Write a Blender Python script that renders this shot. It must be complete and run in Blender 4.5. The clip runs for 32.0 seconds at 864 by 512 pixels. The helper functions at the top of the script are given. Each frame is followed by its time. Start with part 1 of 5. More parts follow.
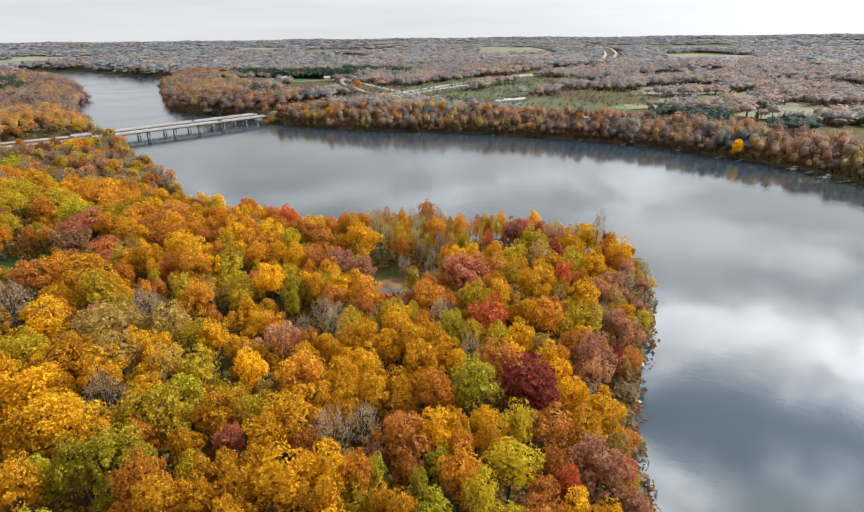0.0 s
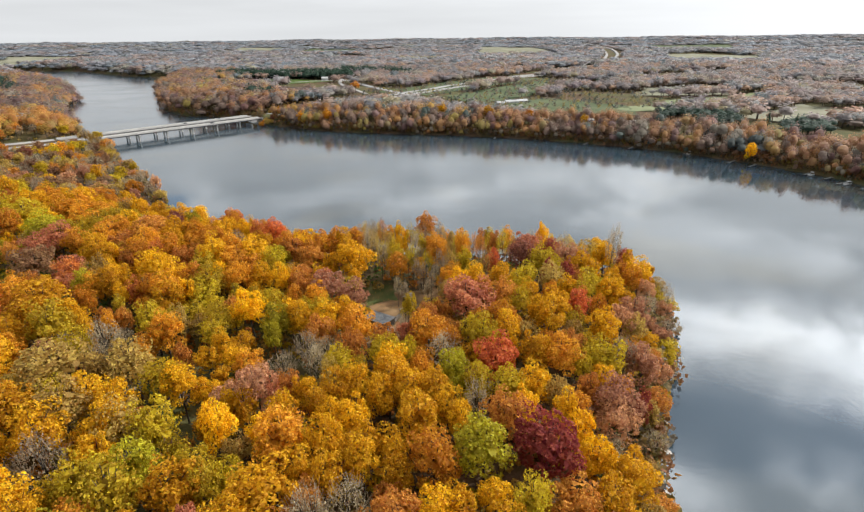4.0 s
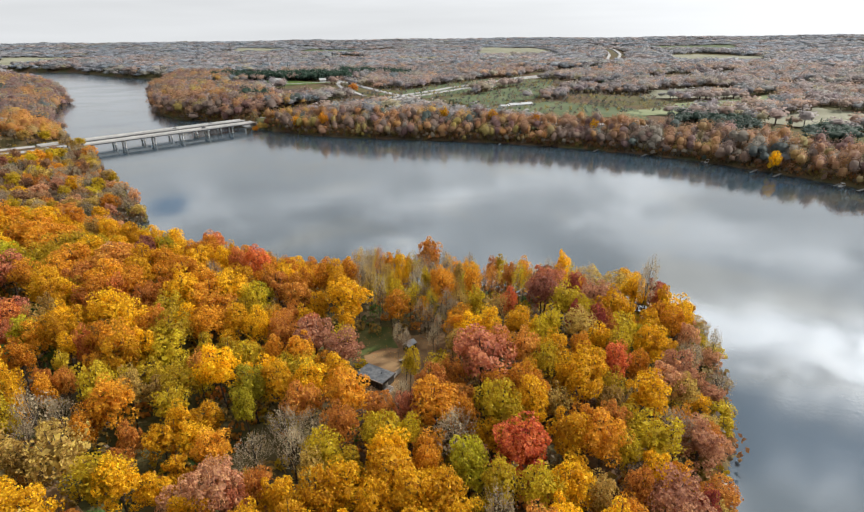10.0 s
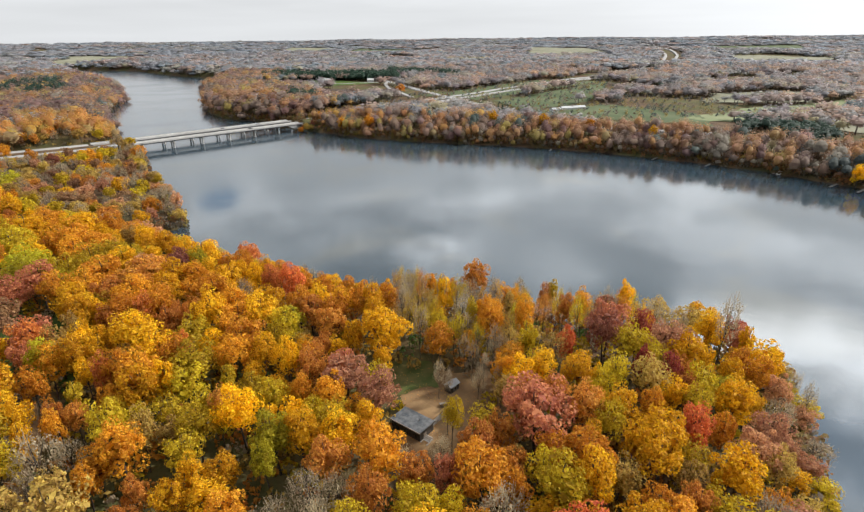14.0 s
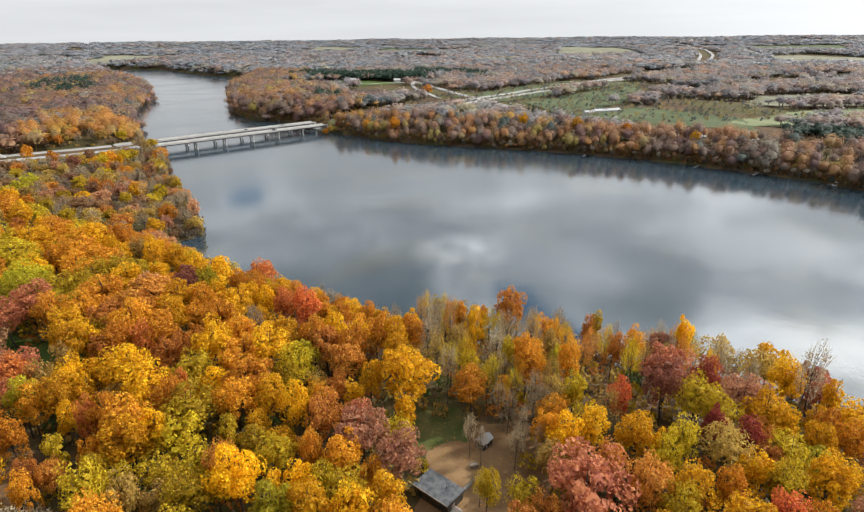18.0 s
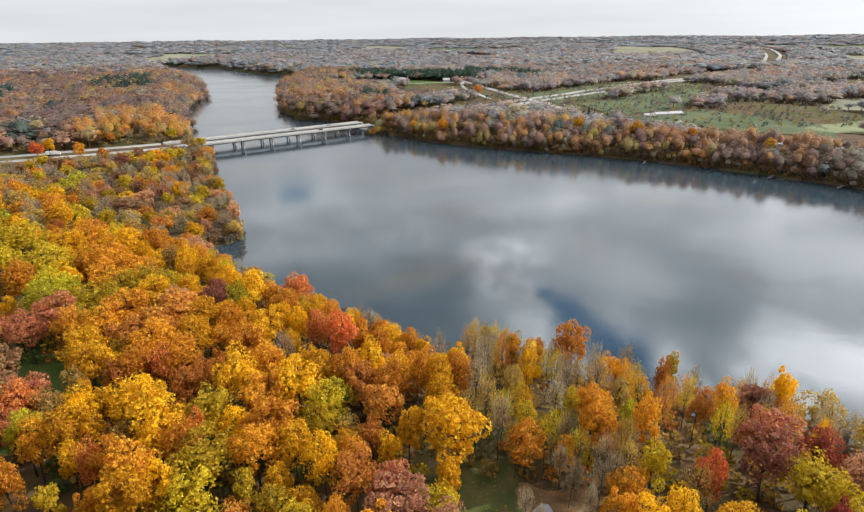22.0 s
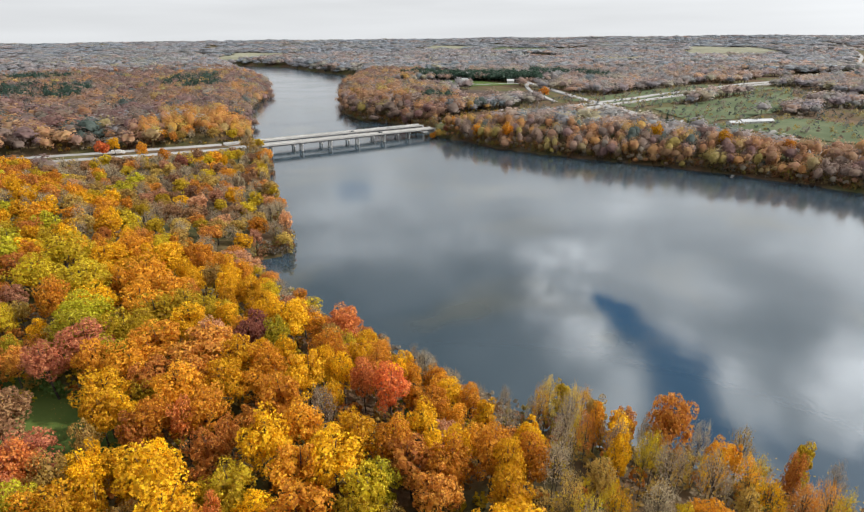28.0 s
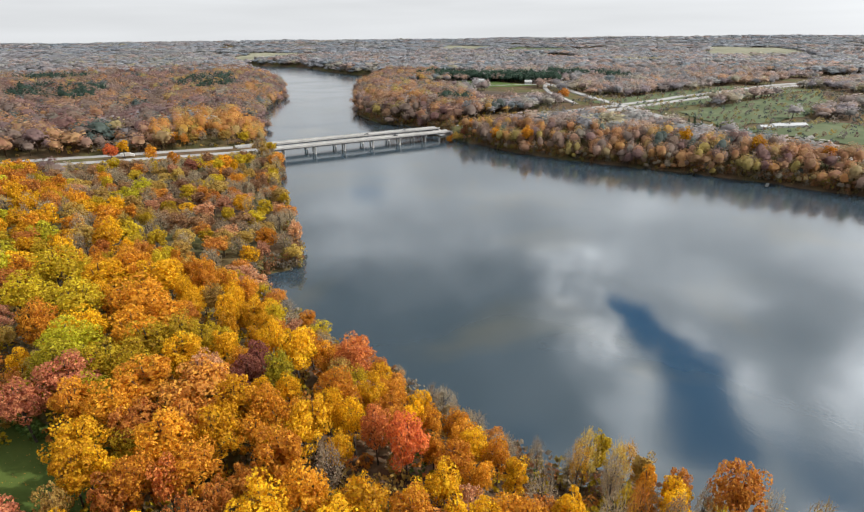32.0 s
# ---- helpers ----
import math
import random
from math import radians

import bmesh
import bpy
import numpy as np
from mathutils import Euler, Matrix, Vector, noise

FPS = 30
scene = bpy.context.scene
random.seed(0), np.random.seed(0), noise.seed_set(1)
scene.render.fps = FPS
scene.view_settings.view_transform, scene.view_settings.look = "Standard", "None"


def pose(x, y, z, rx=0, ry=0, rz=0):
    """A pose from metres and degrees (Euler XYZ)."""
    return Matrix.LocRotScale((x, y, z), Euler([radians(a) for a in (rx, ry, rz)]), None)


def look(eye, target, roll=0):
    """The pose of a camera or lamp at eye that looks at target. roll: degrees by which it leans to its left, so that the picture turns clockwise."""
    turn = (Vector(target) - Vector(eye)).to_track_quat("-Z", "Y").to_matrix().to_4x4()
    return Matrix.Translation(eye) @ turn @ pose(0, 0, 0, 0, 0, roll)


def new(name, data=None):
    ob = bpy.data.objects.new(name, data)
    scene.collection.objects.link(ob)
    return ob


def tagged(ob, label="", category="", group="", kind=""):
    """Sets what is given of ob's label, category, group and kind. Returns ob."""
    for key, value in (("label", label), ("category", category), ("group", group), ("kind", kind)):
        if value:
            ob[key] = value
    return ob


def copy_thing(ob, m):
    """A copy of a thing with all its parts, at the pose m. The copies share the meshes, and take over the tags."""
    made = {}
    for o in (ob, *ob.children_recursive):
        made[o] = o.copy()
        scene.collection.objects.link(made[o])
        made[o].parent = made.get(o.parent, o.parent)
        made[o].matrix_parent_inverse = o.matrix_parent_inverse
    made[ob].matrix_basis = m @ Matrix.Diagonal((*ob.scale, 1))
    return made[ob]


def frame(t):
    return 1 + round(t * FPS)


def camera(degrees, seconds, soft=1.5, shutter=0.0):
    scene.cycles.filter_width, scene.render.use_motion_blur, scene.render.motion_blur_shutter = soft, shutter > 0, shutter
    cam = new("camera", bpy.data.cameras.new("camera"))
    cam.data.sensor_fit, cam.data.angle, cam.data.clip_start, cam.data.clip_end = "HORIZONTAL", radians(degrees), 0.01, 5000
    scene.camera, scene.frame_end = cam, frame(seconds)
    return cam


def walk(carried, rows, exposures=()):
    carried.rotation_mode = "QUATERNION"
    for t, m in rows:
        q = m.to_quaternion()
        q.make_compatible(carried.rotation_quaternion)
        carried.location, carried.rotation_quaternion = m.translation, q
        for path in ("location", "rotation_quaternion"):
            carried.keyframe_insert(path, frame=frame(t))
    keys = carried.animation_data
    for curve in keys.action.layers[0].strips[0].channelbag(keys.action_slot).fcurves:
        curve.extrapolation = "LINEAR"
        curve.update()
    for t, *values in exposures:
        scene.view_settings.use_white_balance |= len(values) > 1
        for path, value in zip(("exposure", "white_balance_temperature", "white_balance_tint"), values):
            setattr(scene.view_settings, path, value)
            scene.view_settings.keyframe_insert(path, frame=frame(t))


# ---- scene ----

# The flight: seconds, place, yaw to the left and pitch in degrees. The horizon leans a little.
FLIGHT = [
    (0, 0.00, 0.00, 100.00, 0.00, -21.98), (0.5, 0.10, 2.69, 99.78, 0.02, -22.00), (1, 0.25, 5.36, 99.59, 0.02, -21.99),
    (1.5, 0.38, 8.06, 99.38, 0.02, -22.00), (2, 0.45, 10.76, 99.22, 0.02, -21.99), (2.5, 0.47, 13.46, 99.09, 0.03, -21.98),
    (3, 0.44, 16.19, 99.01, 0.05, -21.98), (3.5, 0.39, 18.96, 99.02, 0.01, -21.96), (5.5, -0.23, 29.32, 99.10, -0.07, -21.93),
    (6, -0.32, 31.90, 99.08, -0.05, -21.94), (6.5, -0.46, 34.50, 99.07, -0.07, -21.91), (7, -0.57, 37.11, 99.04, -0.07, -21.91),
    (7.5, -0.74, 39.72, 99.00, -0.09, -21.92), (8, -0.86, 42.31, 99.04, -0.09, -21.90), (8.5, -0.93, 44.86, 99.13, -0.10, -21.89),
    (9, -1.04, 47.44, 99.31, -0.09, -21.90), (9.5, -1.21, 50.00, 99.45, -0.08, -21.91), (10, -1.38, 52.49, 99.50, -0.06, -21.92),
    (10.5, -1.49, 54.91, 99.48, -0.08, -21.90), (11, -1.51, 57.30, 99.46, 0.12, -21.89), (11.5, -1.56, 59.72, 99.54, 0.56, -21.88),
    (12, -1.76, 62.12, 99.69, 1.29, -21.89), (12.5, -2.08, 64.48, 99.91, 2.25, -21.89), (13, -2.39, 66.83, 100.19, 3.29, -21.90),
    (13.5, -2.71, 69.19, 100.38, 4.05, -21.92), (14, -3.07, 71.59, 100.53, 4.70, -21.92), (14.5, -3.42, 74.04, 100.66, 5.30, -21.93),
    (16.5, -5.16, 84.90, 100.43, 7.00, -21.93), (17, -5.68, 87.44, 100.54, 7.06, -21.93), (17.5, -6.21, 89.94, 100.67, 7.20, -21.95),
    (18, -6.78, 92.43, 100.84, 7.35, -21.95), (18.5, -7.34, 94.89, 100.93, 7.53, -21.94), (19, -7.87, 97.37, 100.85, 7.78, -21.95),
    (19.5, -8.45, 99.92, 100.72, 8.48, -21.96), (20, -9.02, 102.54, 100.56, 9.43, -21.96), (20.5, -9.62, 105.07, 100.33, 10.29, -21.97),
    (21, -10.29, 107.56, 100.18, 11.11, -21.96), (21.5, -10.94, 110.01, 100.11, 11.75, -21.96), (22, -11.62, 112.36, 100.14, 12.22, -21.97),
    (22.5, -12.28, 114.64, 100.23, 12.61, -21.98), (23, -12.99, 116.84, 100.32, 12.93, -21.98), (23.5, -13.72, 119.02, 100.45, 13.42, -21.99),
    (24, -14.45, 121.21, 100.59, 13.84, -22.00), (24.5, -15.20, 123.43, 100.67, 14.32, -22.00), (25, -15.96, 125.66, 100.67, 14.93, -22.01),
    (25.5, -16.80, 127.90, 100.65, 15.52, -22.01), (27.5, -20.17, 135.85, 100.64, 17.86, -21.97), (28, -21.08, 137.87, 100.78, 18.37, -21.97),
    (28.5, -22.04, 139.84, 100.92, 18.70, -21.97), (29, -23.05, 141.80, 101.00, 18.96, -21.95), (29.5, -23.97, 143.79, 101.04, 19.14, -21.95),
    (30, -24.89, 145.91, 101.08, 19.35, -21.95), (30.5, -25.89, 148.14, 101.09, 19.56, -21.96), (31, -26.89, 150.37, 101.04, 19.70, -21.97),
    (31.5, -27.95, 152.64, 100.99, 19.76, -21.96), (32, -29.05, 154.92, 100.90, 19.87, -21.96),
]
LEAN = -0.61
cam = camera(76.66, 32.0, soft=1.3)
walk(cam, [(t, pose(x, y, z, 90 + pitch, 0, yaw) @ pose(0, 0, 0, 0, 0, LEAN)) for t, x, y, z, yaw, pitch in FLIGHT],
     exposures=[(0, 0.38), (32, 0.38)])

# ---- sky and sun ----
SUN_AZ, SUN_EL = radians(60), radians(36)          # azimuth to the right of +y
SUN_WAY = Vector((math.sin(SUN_AZ) * math.cos(SUN_EL), math.cos(SUN_AZ) * math.cos(SUN_EL), math.sin(SUN_EL)))


class Nodes:
    """Short hand for node trees."""

    def __init__(self, tree):
        self.tree = tree
        tree.nodes.clear()

    def add(self, kind, inputs=None, **settings):
        n = self.tree.nodes.new(kind)
        for k, v in settings.items():
            setattr(n, k, v)
        for k, v in (inputs or {}).items():
            if isinstance(v, bpy.types.NodeSocket):
                self.tree.links.new(v, n.inputs[k])
            else:
                n.inputs[k].default_value = v
        return n

    def math(self, op, a, b=0.0, c=0.0, clamp=False):
        return self.add("ShaderNodeMath", {0: a, 1: b, 2: c}, operation=op, use_clamp=clamp).outputs[0]

    def mix(self, f, a, b, blend="MIX"):
        n = self.add("ShaderNodeMix", data_type="RGBA", blend_type=blend)
        for i, v in ((0, f), (6, a), (7, b)):
            if isinstance(v, bpy.types.NodeSocket):
                self.tree.links.new(v, n.inputs[i])
            else:
                n.inputs[i].default_value = v if i == 0 else (*v, 1)[:4]
        return n.outputs[2]

    def noise(self, vec, scale, detail=4, rough=0.55, dist=0.0):
        return self.add("ShaderNodeTexNoise", {"Vector": vec, "Scale": scale, "Detail": detail, "Roughness": rough, "Distortion": dist}).outputs[0]

    def span(self, v, a, b, c=0.0, d=1.0, smooth=True):
        n = self.add("ShaderNodeMapRange", {0: v, 1: a, 2: b, 3: c, 4: d}, interpolation_type="SMOOTHSTEP" if smooth else "LINEAR")
        return n.outputs[0]


def build_sky():
    w = bpy.data.worlds.new("sky")
    scene.world = w
    w.use_nodes = True
    n = Nodes(w.node_tree)
    sky = n.add("ShaderNodeTexSky", sky_type="NISHITA", sun_disc=False, sun_elevation=SUN_EL, sun_rotation=SUN_AZ, air_density=1.0, dust_density=0.2, ozone_density=2.5).outputs[0]
    d = n.add("ShaderNodeTexCoord").outputs["Generated"]
    xyz = n.add("ShaderNodeSeparateXYZ", {0: d})
    up = n.math("MAXIMUM", xyz.outputs[2], 0.0)
    # cloud deck seen from below: the direction carried to a flat layer
    inv = n.math("DIVIDE", 1.0, n.math("ADD", up, 0.10))
    flat = n.add("ShaderNodeVectorMath", {0: d, "Scale": inv}, operation="SCALE").outputs[0]
    flat = n.add("ShaderNodeVectorMath", {0: flat, 1: (1, 1, 0)}, operation="MULTIPLY").outputs[0]
    swirl = n.add("ShaderNodeTexNoise", {"Vector": flat, "Scale": 2.6, "Detail": 5.0, "Roughness": 0.55}).outputs[1]
    swirl = n.add("ShaderNodeVectorMath", {0: swirl, 1: (0.5, 0.5, 0.5)}, operation="SUBTRACT").outputs[0]
    bent = n.add("ShaderNodeVectorMath", {0: swirl, 1: (0.38, 0.38, 0), 2: flat}, operation="MULTIPLY_ADD").outputs[0]

    def rift(a, b, width, soft):
        """How near a direction lies to a line on the deck from a to b."""
        e = (b[0] - a[0], b[1] - a[1], 0)
        q = n.add("ShaderNodeVectorMath", {0: bent, 1: (a[0], a[1], 0)}, operation="SUBTRACT").outputs[0]
        t = n.math("DIVIDE", n.add("ShaderNodeVectorMath", {0: q, 1: e}, operation="DOT_PRODUCT").outputs["Value"], e[0] ** 2 + e[1] ** 2, clamp=True)
        off = n.add("ShaderNodeVectorMath", {0: q, 1: n.add("ShaderNodeVectorMath", {0: e, "Scale": t}, operation="SCALE").outputs[0]}, operation="DISTANCE").outputs["Value"]
        return n.span(off, width, width + soft, 1.0, 0.0)

    def soft_sum(parts):
        """The strongest of several weighted parts of the deck: from, to, width, softness, weight."""
        out = None
        for frm, to, width, soft, weight in parts:
            v = n.math("MULTIPLY", rift(frm, to, width, soft), weight)
            out = v if out is None else n.math("MAXIMUM", out, v)
        return out

    torn = soft_sum([((0.03, 1.66), (0.19, 1.40), 0.03, 0.06, 1.0), ((0.19, 1.40), (0.26, 1.16), 0.045, 0.06, 1.0), ((0.42, 1.19), (0.50, 1.10), 0.01, 0.05, 0.7),
                     ((0.53, 1.12), (0.90, 0.97), 0.09, 0.08, 0.4), ((-1.23, 2.47), (-1.17, 2.36), 0.03, 0.10, 0.65)])
    # banks where the deck is thin and bright
    thin = soft_sum([((-0.16, 2.0), (-0.07, 1.62), 0.02, 0.2, 0.75), ((-0.07, 1.62), (0.04, 1.34), 0.01, 0.14, 0.9), ((0.04, 1.34), (0.13, 1.1), 0.01, 0.12, 0.7), ((0.18, 1.56), (0.40, 1.28), 0.0, 0.13, 0.75),
                     ((0.76, 1.43), (1.15, 1.26), 0.09, 0.22, 0.66), ((0.66, 1.29), (0.98, 1.10), 0.04, 0.1, 0.95), ((0.51, 0.92), (0.48, 0.80), 0.03, 0.14, 0.85), ((0.74, 0.94), (0.80, 0.88), 0.01, 0.08, 0.6),
                     ((0.05, 2.58), (0.36, 2.76), 0.03, 0.3, 0.35)])
    dull = soft_sum([((-0.72, 1.42), (-0.32, 1.14), 0.2, 0.3, 1.0), ((-0.44, 1.82), (-0.30, 1.45), 0.05, 0.22, 0.8), ((-0.03, 1.10), (-0.12, 1.2), 0.03, 0.12, 0.7), ((0.52, 1.68), (0.62, 1.62), 0.02, 0.16, 0.6), ((0.9, 1.72), (1.3, 1.75), 0.03, 0.14, 0.4), ((1.0, 1.95), (1.7, 2.2), 0.25, 0.4, 0.5),
                     ((1.42, 2.02), (1.55, 1.86), 0.01, 0.08, 0.7)])
    high = n.math("MULTIPLY", n.span(n.noise(flat, 1.9, 5, 0.55, 0.4), 0.50, 0.64), n.span(up, 0.58, 0.72))
    cover = n.math("SUBTRACT", 1.0, n.math("MAXIMUM", torn, high))
    # thick grey parts and thin bright ones, brighter towards the sun
    fleece = n.math("ADD", n.math("MULTIPLY", n.noise(bent, 3.2, 5, 0.55, 0.2), 0.55), n.math("MULTIPLY", n.noise(bent, 9.0, 4, 0.6, 0.3), 0.45))
    thick = n.noise(bent, 1.5, 5, 0.55, 0.3)
    sunward = n.add("ShaderNodeVectorMath", {0: d, 1: tuple(SUN_WAY)}, operation="DOT_PRODUCT").outputs["Value"]
    glow = n.math("POWER", n.math("MAXIMUM", sunward, 0.0), 4.0)
    lum = n.math("MULTIPLY_ADD", n.span(thick, 0.40, 0.66), 6.5, 6.4)
    lum = n.math("MULTIPLY", lum, n.math("MULTIPLY_ADD", dull, -0.56, 1.0))
    lum = n.math("MULTIPLY", lum, n.span(up, 0.26, 0.5, 1.2, 0.95))
    lum = n.math("ADD", lum, n.math("MULTIPLY", thin, n.math("MULTIPLY_ADD", n.span(fleece, 0.40, 0.60), 16.0, 3.5)))
    lum = n.math("MULTIPLY", lum, n.math("MULTIPLY_ADD", glow, 1.6, 0.72))
    edge = n.span(up, 0.02, 0.34)
    streak = n.noise(n.add("ShaderNodeMapping", {0: d, "Scale": (2, 2, 26)}).outputs[0], 1.2, 3, 0.5)
    rim = n.math("MULTIPLY_ADD", streak, 1.8, n.math("MULTIPLY_ADD", glow, 8.0, 5.2))
    lum = n.math("ADD", n.math("MULTIPLY", lum, edge), n.math("MULTIPLY", rim, n.math("SUBTRACT", 1.0, edge)))
    cloud = n.add("ShaderNodeVectorMath", {0: (0.955, 0.98, 1.005), "Scale": lum}, operation="SCALE").outputs[0]
    sky = n.add("ShaderNodeHueSaturation", {"Saturation": 2.0, "Value": 0.88, "Color": sky}).outputs[0]
    both = n.mix(cover, sky, cloud)
    bg = n.add("ShaderNodeBackground", {0: both, 1: 0.1})
    n.add("ShaderNodeOutputWorld", {0: bg.outputs[0]})


build_sky()
sun = new("sun", bpy.data.lights.new("sun", "SUN"))
sun.data.energy, sun.data.angle, sun.data.color = 3.7, radians(1.2), (1.0, 0.945, 0.875)
sun.matrix_world = look(SUN_WAY * 100, (0, 0, 0))


# ---- materials ----
def material(name):
    m = bpy.data.materials.new(name)
    m.use_nodes = True
    return m, Nodes(m.node_tree)


def surface(name, low, high, scale, rough=0.8, metal=0.0, bump=0.15, grain=None, spec=0.3):
    """A plain weathered surface: two colours mixed by coarse stains, fine grain and relief."""
    m, n = material(name)
    p = n.add("ShaderNodeTexCoord").outputs["Object"]
    f = n.span(n.noise(p, scale, 5), 0.32, 0.68)
    g = n.noise(p, grain or scale * 9, 3)
    col = n.mix(f, low, high)
    col = n.mix(n.math("MULTIPLY", g, 0.45), col, tuple(c * 0.55 for c in low))
    b = n.add("ShaderNodeBump", {"Strength": bump, "Distance": 0.1, "Height": g})
    s = n.add("ShaderNodeBsdfPrincipled", {"Base Color": col, "Roughness": rough, "Metallic": metal, "Specular IOR Level": spec, "Normal": b.outputs[0]})
    n.add("ShaderNodeOutputMaterial", {0: s.outputs[0]})
    return m


def leaf_material(name, colour, spread=0.31, through_light=0.45, attribute=False):
    """Foliage: every leaf clump and every tree a little different, light comes through."""
    m, n = material(name)
    rnd = n.add("ShaderNodeNewGeometry").outputs["Random Per Island"]
    if attribute:
        col = n.add("ShaderNodeAttribute", attribute_name="tint").outputs["Color"]
        obj = 0.5
    else:
        col = n.add("ShaderNodeRGB").outputs[0]
        col.default_value = (*colour, 1)
        obj = n.add("ShaderNodeObjectInfo").outputs["Random"]
    hue = n.math("ADD", n.math("MULTIPLY_ADD", rnd, 0.026, 0.487), n.math("MULTIPLY_ADD", obj, 0.018, -0.009))
    val = n.math("MULTIPLY", n.math("MULTIPLY_ADD", rnd, 2 * spread, 1 - spread), n.math("MULTIPLY_ADD", obj, 0.4, 0.8 if attribute else 0.74))
    col = n.add("ShaderNodeHueSaturation", {"Hue": hue, "Saturation": 1.0, "Value": val, "Color": col}).outputs[0]
    a = n.add("ShaderNodeBsdfPrincipled", {"Base Color": col, "Roughness": 0.65, "Specular IOR Level": 0.2})
    b = n.add("ShaderNodeBsdfTranslucent", {0: col})
    s = n.add("ShaderNodeMixShader", {0: through_light, 1: a.outputs[0], 2: b.outputs[0]})
    n.add("ShaderNodeOutputMaterial", {0: s.outputs[0]})
    return m


LEAF = {  # base colours of the crowns
    "yellow": (0.82, 0.465, 0.012), "gold": (0.685, 0.37, 0.013), "orange": (0.645, 0.285, 0.024), "rust": (0.57, 0.238, 0.044),
    "red": (0.60, 0.14, 0.045), "salmon": (0.68, 0.245, 0.065), "crimson": (0.32, 0.062, 0.045), "dusty": (0.56, 0.285, 0.15), "tan": (0.49, 0.325, 0.08),
    "olive": (0.53, 0.37, 0.02), "lime": (0.45, 0.38, 0.022), "brick": (0.62, 0.245, 0.115), "green": (0.11, 0.19, 0.045), "pine": (0.04, 0.08, 0.045), "bare": (0.39, 0.31, 0.20),
    "brown": (0.31, 0.165, 0.08), "maroon": (0.30, 0.11, 0.07),
}
leaf_mats = {k: leaf_material("leaves_" + k, c) for k, c in LEAF.items()}
woods_leaf = leaf_material("woods_leaves", (1, 1, 1), spread=0.09, through_light=0.45, attribute=True)
bark = surface("bark", (0.045, 0.035, 0.028), (0.11, 0.09, 0.075), 1.2, 0.9)
concrete = surface("concrete", (0.38, 0.37, 0.35), (0.55, 0.54, 0.51), 0.15, 0.85)
asphalt = surface("pale_road", (0.30, 0.295, 0.285), (0.41, 0.40, 0.385), 0.06, 0.85)
steel = surface("weathered_steel", (0.10, 0.11, 0.12), (0.20, 0.20, 0.20), 0.4, 0.6, 0.6)


def ground_material():
    m, n = material("leaf_litter_ground")
    p = n.add("ShaderNodeNewGeometry").outputs["Position"]
    a = n.span(n.noise(p, 0.018, 5), 0.40, 0.62)
    b = n.span(n.noise(p, 0.11, 5), 0.38, 0.64)
    c = n.noise(p, 1.3, 4)
    litter = n.mix(b, (0.085, 0.055, 0.034), (0.155, 0.095, 0.052))
    grass = n.mix(b, (0.075, 0.085, 0.03), (0.13, 0.115, 0.045))
    col = n.mix(a, litter, grass)
    col = n.mix(n.math("MULTIPLY", c, 0.5), col, (0.05, 0.035, 0.02))
    bump = n.add("ShaderNodeBump", {"Strength": 0.5, "Distance": 0.4, "Height": c})
    s = n.add("ShaderNodeBsdfPrincipled", {"Base Color": col, "Roughness": 0.95, "Specular IOR Level": 0.1, "Normal": bump.outputs[0]})
    n.add("ShaderNodeOutputMaterial", {0: s.outputs[0]})
    return m


def water_material():
    m, n = material("river_water")
    p = n.add("ShaderNodeNewGeometry").outputs["Position"]
    wind = n.span(n.noise(n.add("ShaderNodeMapping", {0: p, "Scale": (0.006, 0.012, 1), "Rotation": (0, 0, 0.5)}).outputs[0], 1.0, 5, 0.6, 0.8), 0.42, 0.66)
    open_water = n.span(n.add("ShaderNodeSeparateXYZ", {0: p}).outputs[1], 330, 560)
    ripple = n.noise(p, 0.9, 3, 0.5)
    swell = n.noise(p, 0.05, 3, 0.5)
    h = n.math("ADD", n.math("MULTIPLY", ripple, 0.05), n.math("MULTIPLY", swell, 0.25))
    bump = n.add("ShaderNodeBump", {"Strength": n.math("MULTIPLY_ADD", wind, 0.18, 0.08), "Distance": 1.0, "Height": h})
    silt = n.span(n.noise(p, 0.012, 4, 0.5, 0.6), 0.52, 0.70)
    col = n.mix(silt, (0.028, 0.048, 0.064), (0.056, 0.064, 0.058))
    s = n.add("ShaderNodeBsdfPrincipled", {"Base Color": col, "Roughness": n.math("ADD", n.math("MULTIPLY_ADD", wind, 0.05, 0.04), n.math("MULTIPLY", open_water, 0.07)), "IOR": 1.75, "Specular IOR Level": 0.5, "Normal": bump.outputs[0]})
    n.add("ShaderNodeOutputMaterial", {0: s.outputs[0]})
    return m


ground_mat, water_mat = ground_material(), water_material()
grass_mat = surface("mown_grass", (0.05, 0.092, 0.02), (0.095, 0.13, 0.03), 0.05, 0.95, bump=0.3, grain=1.5, spec=0.1)
meadow_mat = surface("rough_meadow", (0.078, 0.105, 0.05), (0.13, 0.15, 0.078), 0.03, 0.95, bump=0.3, grain=0.8, spec=0.1)
stubble_mat = surface("pale_stubble_field", (0.20, 0.20, 0.135), (0.28, 0.27, 0.195), 0.02, 0.95, bump=0.2, grain=0.5, spec=0.1)
green_field_mat = surface("pale_green_field", (0.17, 0.205, 0.10), (0.24, 0.26, 0.145), 0.02, 0.95, bump=0.2, grain=0.5, spec=0.1)
